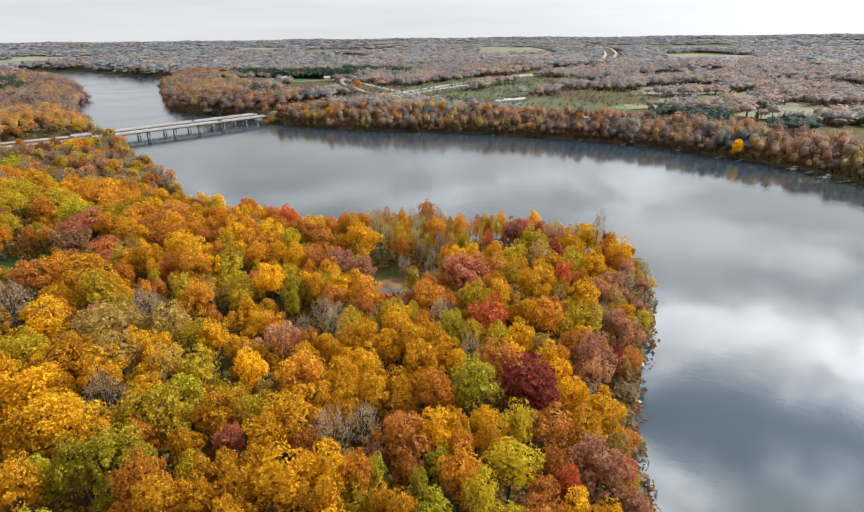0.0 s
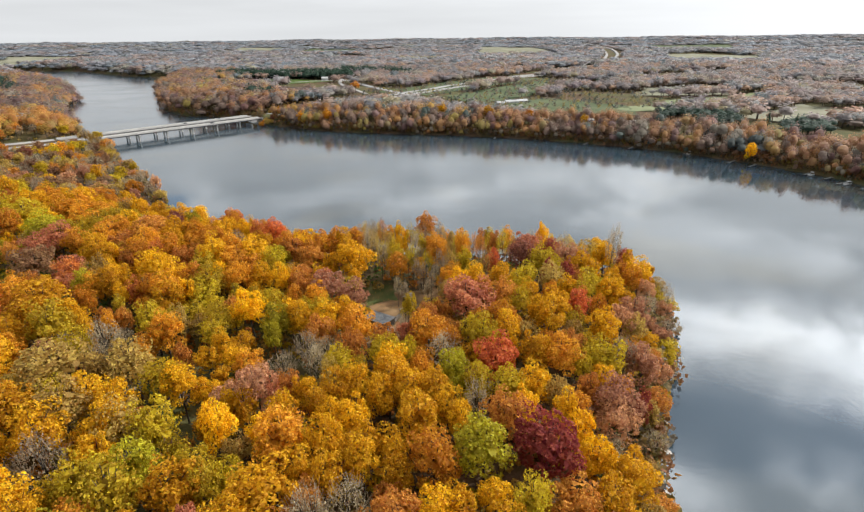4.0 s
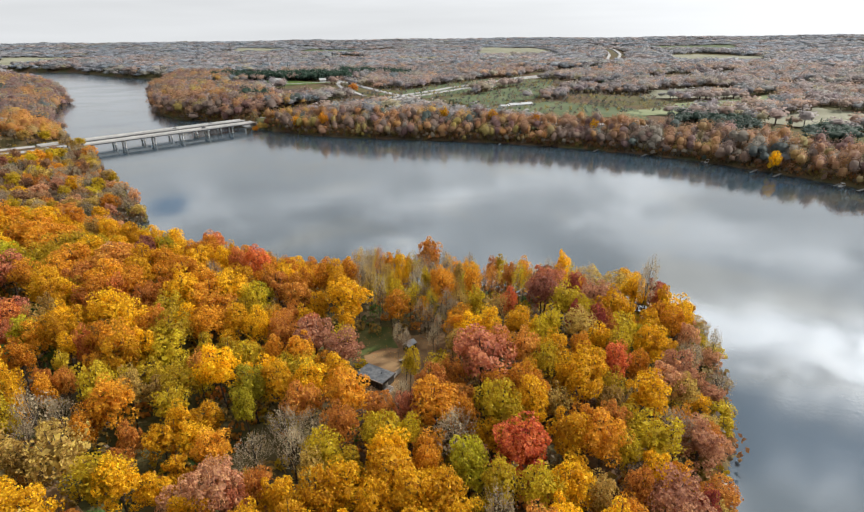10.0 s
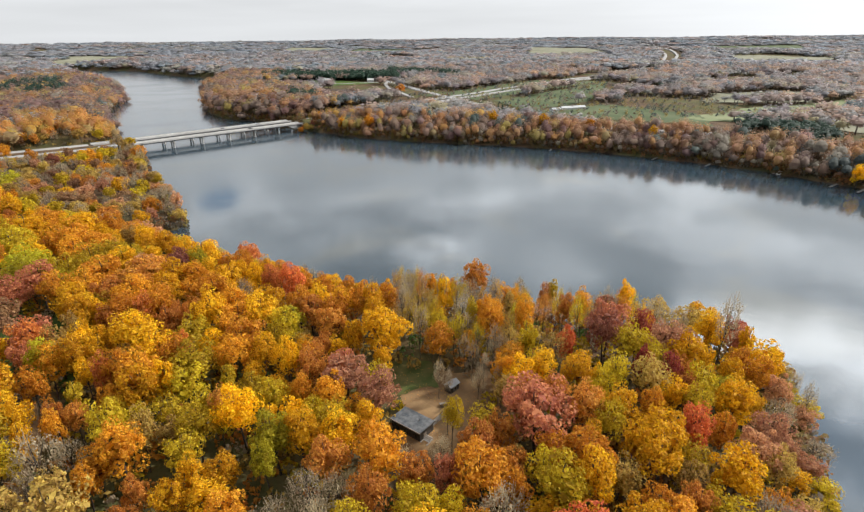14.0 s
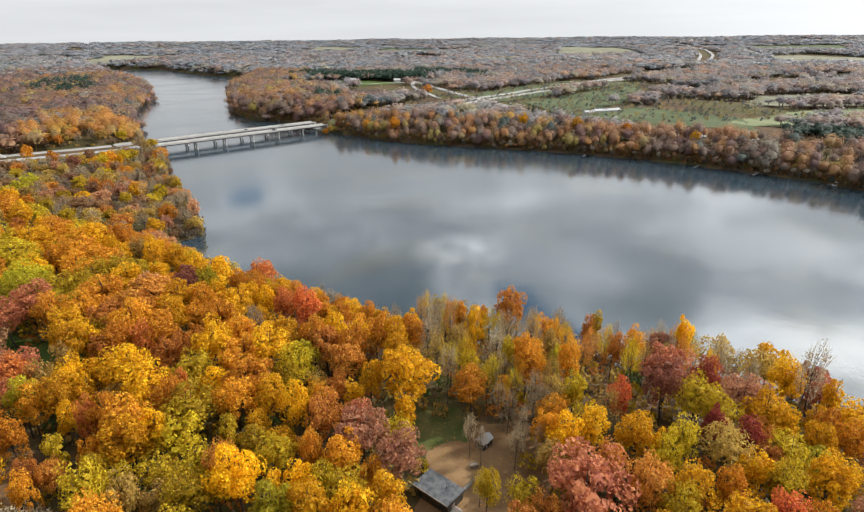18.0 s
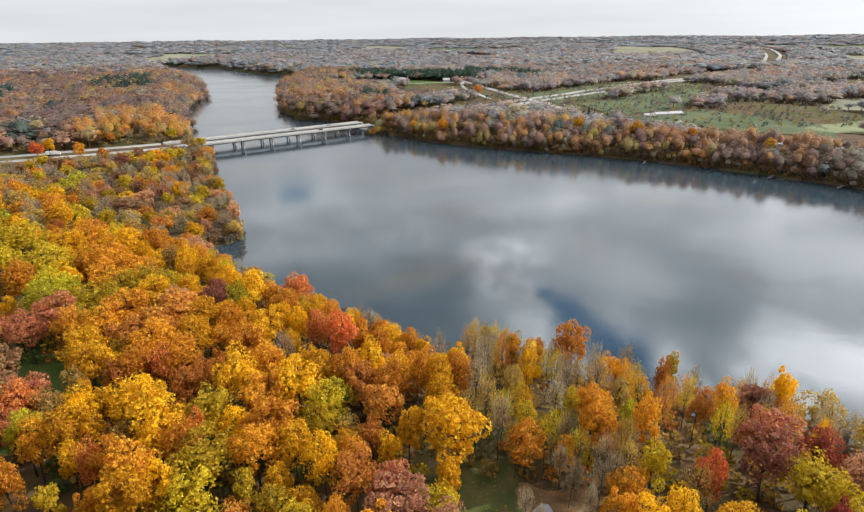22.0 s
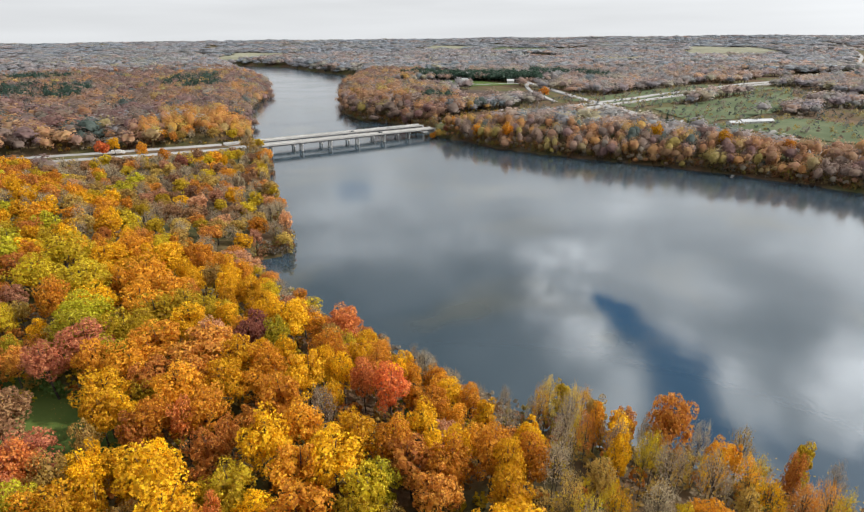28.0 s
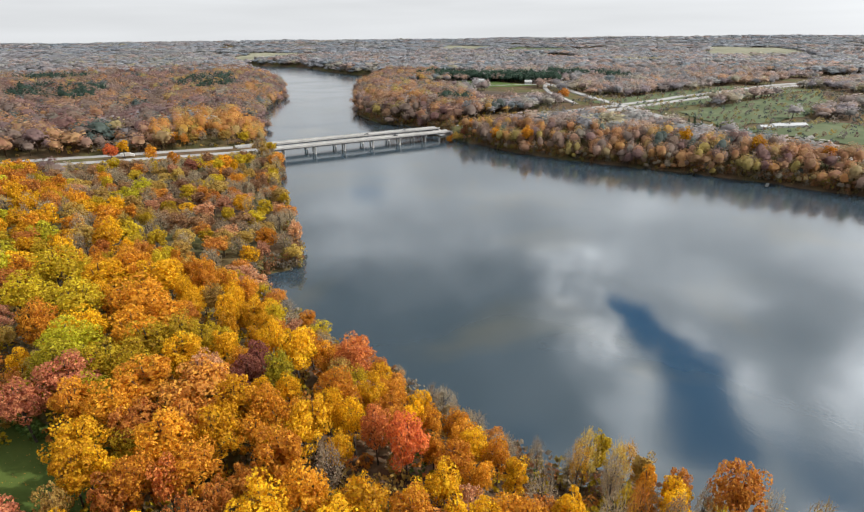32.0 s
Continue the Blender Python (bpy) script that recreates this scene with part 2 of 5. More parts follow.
plough_mat = surface("bare_ploughed_soil", (0.075, 0.055, 0.045), (0.12, 0.09, 0.07), 0.03, 0.95, bump=0.3, grain=0.6, spec=0.1)
thin_grass = surface("thin_grass", (0.075, 0.10, 0.03), (0.16, 0.14, 0.055), 0.25, 0.95, bump=0.3, grain=2.0, spec=0.1)
dirt_mat = surface("bare_dirt", (0.17, 0.10, 0.05), (0.31, 0.20, 0.10), 0.12, 0.95, bump=0.3, grain=2.0, spec=0.1)

# ---- the lie of the land ----
NEAR_BANK = [(60, -600), (50, -100), (42, 40), (46, 93), (52, 118), (63, 145), (74, 166), (86, 195), (90, 214), (80, 232), (50, 246), (15, 254),
             (-27, 262), (-44, 262), (-59, 269), (-74, 276), (-93, 284), (-117, 296), (-147, 313), (-164, 323), (-179, 332), (-178, 345), (-169, 358),
             (-185, 380), (-220, 428), (-262, 472), (-274, 496), (-291, 527), (-325, 560), (-370, 610), (-409, 660), (-463, 731), (-531, 823), (-563, 882),
             (-615, 992), (-703, 1132), (-760, 1230), (-1000, 1480), (-1340, 1860), (-1500, 2050)]
FAR_BANK = [(-1306, 1990), (-1177, 1966), (-1021, 1816), (-860, 1670), (-732, 1593), (-663, 1498), (-607, 1363), (-572, 1223), (-515, 1093), (-440, 948),
            (-379, 842), (-328, 789), (-278, 778), (-225, 745), (-203, 706), (-161, 680), (-127, 655), (-73, 636), (-25, 624), (19, 615), (71, 598), (125, 574),
            (174, 546), (217, 515), (250, 475), (278, 440), (298, 403), (304, 373), (318, 300), (350, 120), (380, -100), (420, -600)]
RIVER = np.array(NEAR_BANK + FAR_BANK, float)
HIGHWAY = np.array([(-760, 210), (-640, 305), (-490, 440), (-345, 552), (-211, 705), (-120, 806), (-30, 918), (60, 1052), (245, 1330), (480, 1640)], float)


def line_distance(x, y, pts, closed=False):
    """Distance from places to a line of points."""
    best = np.full(x.shape, 1e18)
    n = len(pts)
    for i in range(n if closed else n - 1):
        a, b = pts[i], pts[(i + 1) % n]
        e = b - a
        t = np.clip(((x - a[0]) * e[0] + (y - a[1]) * e[1]) / (e @ e), 0, 1)
        best = np.minimum(best, (x - a[0] - t * e[0]) ** 2 + (y - a[1] - t * e[1]) ** 2)
    return np.sqrt(best)


def inside(x, y, pts):
    hit = np.zeros(x.shape, bool)
    n = len(pts)
    for i in range(n):
        (ax, ay), (bx, by) = pts[i], pts[(i + 1) % n]
        cross = (ay > y) != (by > y)
        with np.errstate(divide="ignore", invalid="ignore"):
            hit ^= cross & (x < (bx - ax) * (y - ay) / (by - ay if by != ay else 1e-9) + ax)
    return hit


def waves(x, y, size, seed=0.0):
    """Smooth unevenness between -1 and 1."""
    k = 6.283 / size
    return (np.sin(k * x + 1.3 * np.sin(k * 0.7 * y + seed) + seed) + np.sin(k * 0.83 * y + 1.7 * np.sin(k * 0.6 * x - seed) + 2 * seed) + np.sin(k * 0.57 * (x + y) + seed * 3)) / 3


def step(v, a, b):
    t = np.clip((v - a) / (b - a), 0, 1)
    return t * t * (3 - 2 * t)


def shore(x, y):
    """Metres from the water's edge, above 0 on land."""
    d = line_distance(x, y, RIVER, True)
    return np.where(inside(x, y, RIVER), -d, d) + 1.6 * waves(x, y, 23, 1.0) + 0.8 * waves(x, y, 9, 2.0)


def land(x, y):
    """Height of the ground."""
    x, y = np.asarray(x, float), np.asarray(y, float)
    s = shore(x, y)
    r = np.hypot(x, y - 60)
    slope = 552 + (x + 345) * 0.84
    low = step(y - 295 + 0.35 * (x + 200), 0, 70) * step(-x, 120, 170) * (1 - step(y - slope, 25, 90))   # flood plain before the bridge
    h = 1.2 * step(s, -1.0, 2.5) + (11.8 - 9.6 * low) * step(s, -6, 40) + waves(x, y, 170, 0.7) * 1.6 * step(s, 10, 60) * (1 - 0.7 * low) + waves(x, y, 55, 4.0) * 0.6 * step(s, 8, 40)
    h = np.where(s > -0.5, h, -0.6) - 2.5 * step(-s, 0, 8)
    h = h + (step(r, 1500, 4800) * 42 + step(r, 3700, 4900) * 16 + waves(x, y, 900, 2.2) * 6 * step(r, 900, 2000)) * step(s, 20, 160)
    road = line_distance(x, y, HIGHWAY)
    return np.where(s > 2, h + (7.6 - h) * (1 - step(road, 24, 48)) * (1 - step(y, 760, 950)), h)


def mesh_from(name, verts, faces, mat, smooth=False, normals=None):
    """A mesh from numpy arrays of places and of equal-sided faces."""
    me = bpy.data.meshes.new(name)
    verts, faces = np.asarray(verts, np.float32), np.asarray(faces, np.int32)
    k = faces.shape[1]
    me.vertices.add(len(verts))
    me.vertices.foreach_set("co", verts.ravel())
    me.loops.add(faces.size)
    me.loops.foreach_set("vertex_index", faces.ravel())
    me.polygons.add(len(faces))
    me.polygons.foreach_set("loop_start", np.arange(0, faces.size, k, dtype=np.int32))
    me.polygons.foreach_set("use_smooth", np.full(len(faces), smooth))
    me.update(calc_edges=True)
    if normals is not None:
        me.attributes.new("custom_normal", "FLOAT_VECTOR", "POINT").data.foreach_set("vector", np.asarray(normals, np.float32).ravel())
    if mat:
        me.materials.append(mat)
    return me


def grid_faces(rows, cols, wrap=False):
    i, j = np.meshgrid(np.arange(rows - 1), np.arange(cols if wrap else cols - 1), indexing="ij")
    k = (j + 1) % cols
    return np.stack([i * cols + j, (i + 1) * cols + j, (i + 1) * cols + k, i * cols + k], -1).reshape(-1, 4)


def build_ground():
    turn = np.radians(np.concatenate([np.arange(-50, 72, 0.22), np.arange(72, 310, 4.0)]))
    far = 12 * (4950 / 12) ** (np.arange(300) / 299)
    t, r = np.meshgrid(turn, far)
    x, y = -r * np.sin(t), 60 + r * np.cos(t)
    v = np.stack([x, y, land(x, y)], -1).reshape(-1, 3)
    f = grid_faces(len(far), len(turn), True)
    c = len(turn)
    v = np.concatenate([v, [[0, 60, float(land(0, 60))]]])
    fan = np.stack([np.full(c, len(v) - 1), np.arange(c), (np.arange(c) + 1) % c, (np.arange(c) + 1) % c], -1)
    me = bpy.data.meshes.new("ground")
    me.from_pydata(v.tolist(), [], f.tolist() + fan[:, :3].tolist())
    me.materials.append(ground_mat)
    for p in me.polygons:
        p.use_smooth = True
    tagged(new("ground", me), "wooded ground with fallen leaves and rough grass", "ground", kind="structure")


def build_water():
    v = [(-2600, -900, 0), (1200, -900, 0), (1200, 2600, 0), (-2600, 2600, 0)]
    tagged(new("water", mesh_from("water", v, [(0, 1, 2, 3)], water_mat)), "calm grey river water mirroring broken clouds", "water", kind="structure")


def patch(name, corners, mat, label, category, lift=0.15, cells=20, ragged=0.0):
    """A piece of ground cover between four corners, lying on the land."""
    a, b, c, d = [np.array(p, float) for p in corners]
    u, w = np.meshgrid(np.linspace(0, 1, cells), np.linspace(0, 1, cells))
    u, w = u[..., None], w[..., None]
    p = a * (1 - u) * (1 - w) + b * u * (1 - w) + c * u * w + d * (1 - u) * w
    x, y = p[..., 0], p[..., 1]
    if ragged:
        x, y = x + ragged * waves(x, y, ragged * 7, 3.0), y + ragged * waves(y, x, ragged * 6, 5.0)
    v = np.stack([x, y, land(x, y) + lift], -1).reshape(-1, 3)
    return tagged(new(name, mesh_from(name, v, grid_faces(cells, cells)[:, ::-1], mat, True)), label, category, kind="structure")


def densify(pts, gap):
    pts = np.asarray(pts, float)
    out = []
    for a, b in zip(pts[:-1], pts[1:]):
        k = max(1, int(np.hypot(*(b - a)[:2]) / gap))
        out += [a + (b - a) * i / k for i in range(k)]
    out = np.array(out + [pts[-1]])
    for _ in range(6):
        out[1:-1] = (out[:-2] + 2 * out[1:-1] + out[2:]) / 4
    return out


def offset(pts, by):
    d = np.gradient(pts[:, :2], axis=0)
    d /= np.linalg.norm(d, axis=1)[:, None]
    return pts[:, :2] + by * np.stack([-d[:, 1], d[:, 0]], -1)


def ribbon(name, pts, width, mat, lift=0.3, gap=12.0, flat=None):
    """A road's surface along a line, with sides that go into the ground."""
    p = densify(pts, gap)
    h = land(p[:, 0], p[:, 1]) if flat is None else np.full(len(p), flat)
    for _ in range(4):
        h[1:-1] = (h[:-2] + 2 * h[1:-1] + h[2:]) / 4
    cols = [(-width / 2 - 1.2, -1.2), (-width / 2, lift), (0, lift + 0.08), (width / 2, lift), (width / 2 + 1.2, -1.2)]
    v = np.stack([np.column_stack([offset(p, o), h + z]) for o, z in cols], 1).reshape(-1, 3)
    return new(name, mesh_from(name, v, grid_faces(len(p), len(cols))[:, ::-1], mat, False))


build_ground()
build_water()

# ---- roads and fields ----
for by, word in ((0.0, "near"), (26.0, "far")):
    line = offset(densify(HIGHWAY, 10), by)
    west, east = line[line[:, 1] < 553 + by * 0.65], line[line[:, 1] > 704 + by * 0.65]
    for pts, flat in ((west, 7.7), (east, None)):
        tagged(ribbon("road", pts, 11.0, asphalt, 1.3 if flat is None else 0.0, 10, flat), "pale concrete carriageway of a divided highway", "road", kind="structure")
CROSSROAD = [(-330, 1560), (-190, 1258), (-77, 999), (-21, 884), (37, 721), (120, 640), (215, 600)]
SIDE_ROADS = [([(-196, 1299), (-183, 1181), (-150, 1050), (-102, 939)], 6.0), ([(-60, 850), (-25, 801), (19, 698)], 6.0), ([(70, 711), (109, 690), (160, 640)], 5.0),
              ([(-420, 1130), (-300, 1190), (-196, 1250)], 5.0)]
tagged(ribbon("road", CROSSROAD, 11.0, asphalt, 1.4), "pale country road crossing the highway", "road", kind="structure")
for pts, wide in SIDE_ROADS:
    tagged(ribbon("road", pts, wide, asphalt, 1.1, 8), "narrow pale side road", "road", kind="structure")

FAR_ROADS = [[(540, 1850), (625, 2100), (700, 2310), (770, 2600), (835, 2900), (890, 3300), (930, 3700)], [(590, 1900), (668, 2110), (745, 2320), (815, 2600), (880, 2900), (935, 3300), (975, 3700)]]
for pts in FAR_ROADS:
    tagged(ribbon("road", pts, 9.0, asphalt, 4.0, 20), "pale distant road curving through woods", "road", kind="structure")

FIELDS = [
    ("field", [(236, 735), (226, 668), (420, 750), (540, 912)], green_field_mat, "pale green stubble field behind the river woods"),
    ("field", [(340, 640), (362, 560), (500, 640), (470, 735)], stubble_mat, "pale stubble field behind the river woods"),
    ("meadow", [(296, 850), (447, 868), (530, 1015), (360, 985)], stubble_mat, "grey-brown rough pasture among the woods"),
    ("field", [(-295, 1082), (-239, 887), (-111, 951), (-153, 1082)], plough_mat, "dark ploughed field beside the interchange"),
    ("meadow", [(-90, 970), (0, 900), (240, 1230), (120, 1290)], meadow_mat, "rough green meadow along the highway"),
    ("meadow", [(20, 880), (60, 760), (200, 960), (250, 1230)], meadow_mat, "rough green meadow along the highway"),
    ("meadow", [(60, 760), (230, 640), (260, 760), (160, 840)], meadow_mat, "rough green meadow with scattered bushes"),
    ("meadow", [(-500, 1150), (-320, 1100), (-200, 1230), (-330, 1300)], grass_mat, "bright green lawns behind the headland"),
    ("meadow", [(-1250, 1180), (-1100, 1180), (-1080, 1260), (-1230, 1260)], stubble_mat, "small pale field among the woods"),
]
for name, corners, mat, label in FIELDS:
    patch(name, corners, mat, label, "field", 0.7, 40, 5.0)
patch("lawn", [(-190, 226), (-126, 228), (-112, 190), (-190, 170)], grass_mat, "shaded mown lawn among the trees", "lawn", 0.12, 24, 2.0)
patch("dirt_clearing", [(-22, 201), (2, 204), (13, 176), (-20, 165)], dirt_mat, "bare dirt clearing strewn with leaves", "ground", 0.10, 24, 1.5)
patch("lawn", [(-27, 207), (-14, 207), (-12, 196), (-24, 191)], thin_grass, "small thin green lawn beside the cabin", "lawn", 0.16, 16, 1.0)
tagged(ribbon("path", [(-116, 178), (-104, 165), (-92, 146), (-70, 132), (-58, 118)], 4.0, dirt_mat, 0.15, 4), "brown dirt track through the trees", "path", kind="structure")


# ---- trees ----
def turn_to(v):
    """Two directions across each of the given ones."""
    a = np.cross(v, np.where(np.abs(v[:, 2:3]) < 0.9, [[0, 0, 1.0]], [[1.0, 0, 0]]))
    a /= np.linalg.norm(a, axis=1)[:, None] + 1e-9
    return a, np.cross(v, a)


def leaf_quads(rng, place, normal, size, jitter=0.55):
    """Kite-shaped leaf clumps at the places, facing about along the normals."""
    n = normal + rng.normal(0, jitter, normal.shape)
    n /= np.linalg.norm(n, axis=1)[:, None]
    a, b = turn_to(n)
    t = rng.uniform(0, 6.283, (len(n), 1))
    a, b = a * np.cos(t) + b * np.sin(t), b * np.cos(t) - a * np.sin(t)
    s = size * rng.uniform(0.6, 1.35, (len(n), 1))
    bend = n * s * rng.uniform(-0.25, 0.25, (len(n), 1))
    v = np.stack([place - b * s * 0.42 + bend, place + a * s * 0.6, place + b * s * 0.42 + bend, place - a * s * 0.55], 1)
    return v.reshape(-1, 3), np.arange(4 * len(n)).reshape(-1, 4)


def soft_normals(rng, place, outward, mid, share=0.5, jitter=0.18):
    """Shading directions of leaf clumps: partly that of the lobe, partly that of the whole crown."""
    c = place - np.array([0, 0, mid])
    c = c / (np.linalg.norm(c, axis=1)[:, None] + 1e-6)
    n = outward * (1 - share) + c * share + rng.normal(0, jitter, place.shape) + [0, 0, 0.12]
    return np.repeat(n / np.linalg.norm(n, axis=1)[:, None], 4, 0)


def lobed_points(rng, count, wide, tall, mid, lobes, bulge, low=-0.55):
    """Places and outward directions on the billowing outside of a crown."""
    i = np.arange(lobes) + 0.5
    z = 1 - (1 - low) * i / lobes
    t = i * 2.39996 + rng.uniform(0, 6.283)
    u = np.stack([np.sqrt(1 - z * z) * np.cos(t), np.sqrt(1 - z * z) * np.sin(t), z], -1) + rng.normal(0, 0.2, (lobes, 3))
    u /= np.linalg.norm(u, axis=1)[:, None]
    c = u * np.array([wide, wide, tall]) * rng.uniform(0.5, 0.95, (len(u), 1)) + [0, 0, mid]
    r = bulge * rng.uniform(0.6, 1.3, len(u))
    k = rng.integers(0, len(u), count * 3)
    v = rng.normal(size=(count * 3, 3))
    v /= np.linalg.norm(v, axis=1)[:, None]
    ok = (v * u[k]).sum(1) > -0.35
    k, v = k[ok][:count], v[ok][:count]
    p = c[k] + v * r[k, None] * rng.uniform(0.78, 1.05, (len(k), 1))
    return p, v, c


def limb(bm, a, b, ra, rb, sides=6, bend=0.0):
    """A tapered limb from a to b in three bent lengths."""
    a, b = Vector(a), Vector(b)
    d = (b - a).normalized()
    x = d.orthogonal().normalized()
    y = d.cross(x)
    rings = []
    for i in range(4):
        t = i / 3
        c = a.lerp(b, t) + (x * math.sin(t * 3.1) + y * math.sin(t * 2.2)) * bend
        r = ra + (rb - ra) * t
        rings.append([bm.verts.new(c + (x * math.cos(6.283 * k / sides) + y * math.sin(6.283 * k / sides)) * r) for k in range(sides)])
    for p, q in zip(rings, rings[1:]):
        for k in range(sides):
            bm.faces.new((p[k], p[(k + 1) % sides], q[(k + 1) % sides], q[k]))


def trunk_mesh(seed, height, wide, ends, girth=0.28):
    """Trunk with root flare and limbs that reach into the crown."""
    r = random.Random(seed)
    bm = bmesh.new()
    lean = Vector((r.uniform(-0.6, 0.6), r.uniform(-0.6, 0.6), 0))
    limb(bm, (0, 0, -0.6), (0, 0, 0.6), girth * 1.7, girth * 1.1, 8)
    limb(bm, (0, 0, 0.5), lean + Vector((0, 0, height * 0.62)), girth * 1.1, girth * 0.6, 8, 0.25)
    limb(bm, lean + Vector((0, 0, height * 0.6)), lean * 1.5 + Vector((0, 0, height * 0.9)), girth * 0.6, 0.06, 6, 0.3)
    for e in ends:
        z = height * r.uniform(0.36, 0.6)
        limb(bm, lean * (z / height) + Vector((0, 0, z)), e, girth * 0.42, 0.05, 5, 0.35)
    me = bpy.data.meshes.new("trunk")
    bm.to_mesh(me)
    bm.free()
    me.materials.append(bark)
    for p in me.polygons:
        p.use_smooth = True
    return me


def broadleaf(seed, leaves=1700, lobes=26, wide=5.0, tall=6.6, mid=12.6, size=0.68, bulge=1.9, height=20.0, low=-0.75):
    """Crown and trunk of a broad tree, 20 m high and 10 m wide."""
    rng = np.random.default_rng(seed)
    p, v, c = lobed_points(rng, leaves, wide, tall, mid, lobes, bulge, low)
    verts, faces = leaf_quads(rng, p, v, size)
    core = c[rng.integers(0, len(c), 150)]
    inner = leaf_quads(rng, (core - [0, 0, mid]) * rng.uniform(0.2, 0.88, (150, 1)) + [0, 0, mid] + rng.normal(0, 0.5, (150, 3)), core - [0, 0, mid - 2], 1.6, 1.2)
    shade = np.concatenate([soft_normals(rng, p, v, mid, 0.35, 0.25), soft_normals(rng, core, core - [0, 0, mid], mid)])
    verts, faces = np.concatenate([verts, inner[0]]), np.concatenate([faces, inner[1] + len(verts)])
    return mesh_from("crown", verts, faces, leaf_mats["gold"], False, shade), trunk_mesh(seed, height, wide, [tuple(e) for e in c[:7]])


def thin_tree(seed, leaves=460, twigs=300):
    """An autumn tree that has lost most of its leaves: a haze of upright twigs."""
    rng = np.random.default_rng(seed)
    p, v, c = lobed_points(rng, leaves, 4.2, 6.5, 12.5, 22, 1.7)
    p = p * rng.uniform(0.8, 1.0, (len(p), 1)) + [0, 0, 1.2]
    verts, faces = leaf_quads(rng, p, v, 0.42)
    q, w, _ = lobed_points(rng, twigs, 4.4, 7.0, 12.5, 26, 1.9)
    way = w + [0, 0, 0.9] + rng.normal(0, 0.3, w.shape)
    way /= np.linalg.norm(way, axis=1)[:, None]
    a, _ = turn_to(way)
    ln = rng.uniform(1.0, 2.4, (len(q), 1))
    tw = np.stack([q - way * ln - a * 0.05, q - way * ln + a * 0.05, q + way * 0.8 + a * 0.02, q + way * 0.8 - a * 0.02], 1).reshape(-1, 3)
    faces = np.concatenate([faces, np.arange(4 * len(q)).reshape(-1, 4) + len(verts)])
    return mesh_from("crown", np.concatenate([verts, tw]), faces, leaf_mats["bare"]), trunk_mesh(seed, 19.0, 4.2, [tuple(e) for e in c[:9]], 0.2)


def conifer(seed, leaves=900):
    rng = np.random.default_rng(seed)
    z = rng.uniform(0.08, 1.0, leaves) ** 0.8
    t = rng.uniform(0, 6.283, leaves)
    whorl = np.round(z * 14) / 14
    r = (1 - whorl * 0.97) * 3.4 * rng.uniform(0.55, 1.0, leaves) ** 0.5
    p = np.stack([r * np.cos(t), r * np.sin(t), 1.5 + whorl * 16.5 - r * 0.28], -1)
    v = np.stack([np.cos(t) * 0.7, np.sin(t) * 0.7, np.full(leaves, 0.8)], -1)
    verts, faces = leaf_quads(rng, p, v, 0.85, 0.35)
    return mesh_from("crown", verts, faces, leaf_mats["pine"]), trunk_mesh(seed, 18.0, 1.0, [], 0.22)


def as_tree(name, meshes):
    """A tree of two parts at its base, put out of sight as a pattern for the copies."""
    root = new(name)
    root.empty_display_size = 1.0
    for part_name, me in zip(("crown", "trunk"), meshes):
        ob = new(part_name, me)
        ob.parent = root
        if part_name == "crown":
            ob.material_slots[0].link = "OBJECT"
    return root


PATTERNS = {
    "maple_tree": [broadleaf(s, 2600, 30, size=0.52, bulge=1.75) for s in (11, 12, 13, 14, 15, 16)],
    "oak_tree": [broadleaf(s, 2600, 40, 5.6, 5.8, 12.2, 0.5, 1.45, 19, -0.7) for s in (21, 22, 23, 24, 25, 26)],
    "hickory_tree": [broadleaf(s, 1500, 34, 5.4, 6.2, 12.4, 0.52, 1.6, 19.5, -0.6) for s in (61, 62, 63, 64)],
    "beech_tree": [broadleaf(s, 1100, 26, size=0.82) for s in (71, 72, 73)],
    "walnut_tree": [broadleaf(s, 1100, 30, 5.6, 5.8, 12.2, 0.8, 1.6, 19, -0.7) for s in (74, 75, 76)],
    "poplar_tree": [broadleaf(s, 1800, 24, 3.4, 8.0, 12.0, 0.5, 1.4, 21, -0.85) for s in (31, 32, 33)],
    "thin_tree": [thin_tree(s) for s in (41, 42, 43)],
    "spruce_tree": [conifer(s) for s in (51, 52)],
}
PATTERNS = {k: [as_tree(k, m) for m in v] for k, v in PATTERNS.items()}
PATTERNS["red_maple_tree"] = [as_tree("red_maple_tree", [c.data for c in t.children]) for t in PATTERNS["maple_tree"]]
for name, like in (("cherry_tree", "beech_tree"), ("ash_tree", "walnut_tree"), ("elm_tree", "thin_tree")):
    PATTERNS[name] = [as_tree(name, [c.data for c in t.children]) for t in PATTERNS[like]]
GIRTH = {"maple_tree": 6.0, "red_maple_tree": 6.0, "oak_tree": 6.3, "hickory_tree": 6.3, "poplar_tree": 4.4, "thin_tree": 5.2, "spruce_tree": 3.4, "beech_tree": 6.0, "cherry_tree": 6.0, "walnut_tree": 6.3,
         "ash_tree": 6.3, "elm_tree": 5.2}
LOWLAND_KIND = {"yellow": "beech_tree", "gold": "beech_tree", "orange": "cherry_tree", "red": "cherry_tree", "crimson": "cherry_tree", "rust": "walnut_tree", "dusty": "walnut_tree", "brown": "walnut_tree",
                "maroon": "walnut_tree", "tan": "ash_tree", "olive": "ash_tree", "lime": "beech_tree", "bare": "elm_tree"}
FRESH = set(t for v in PATTERNS.values() for t in v)
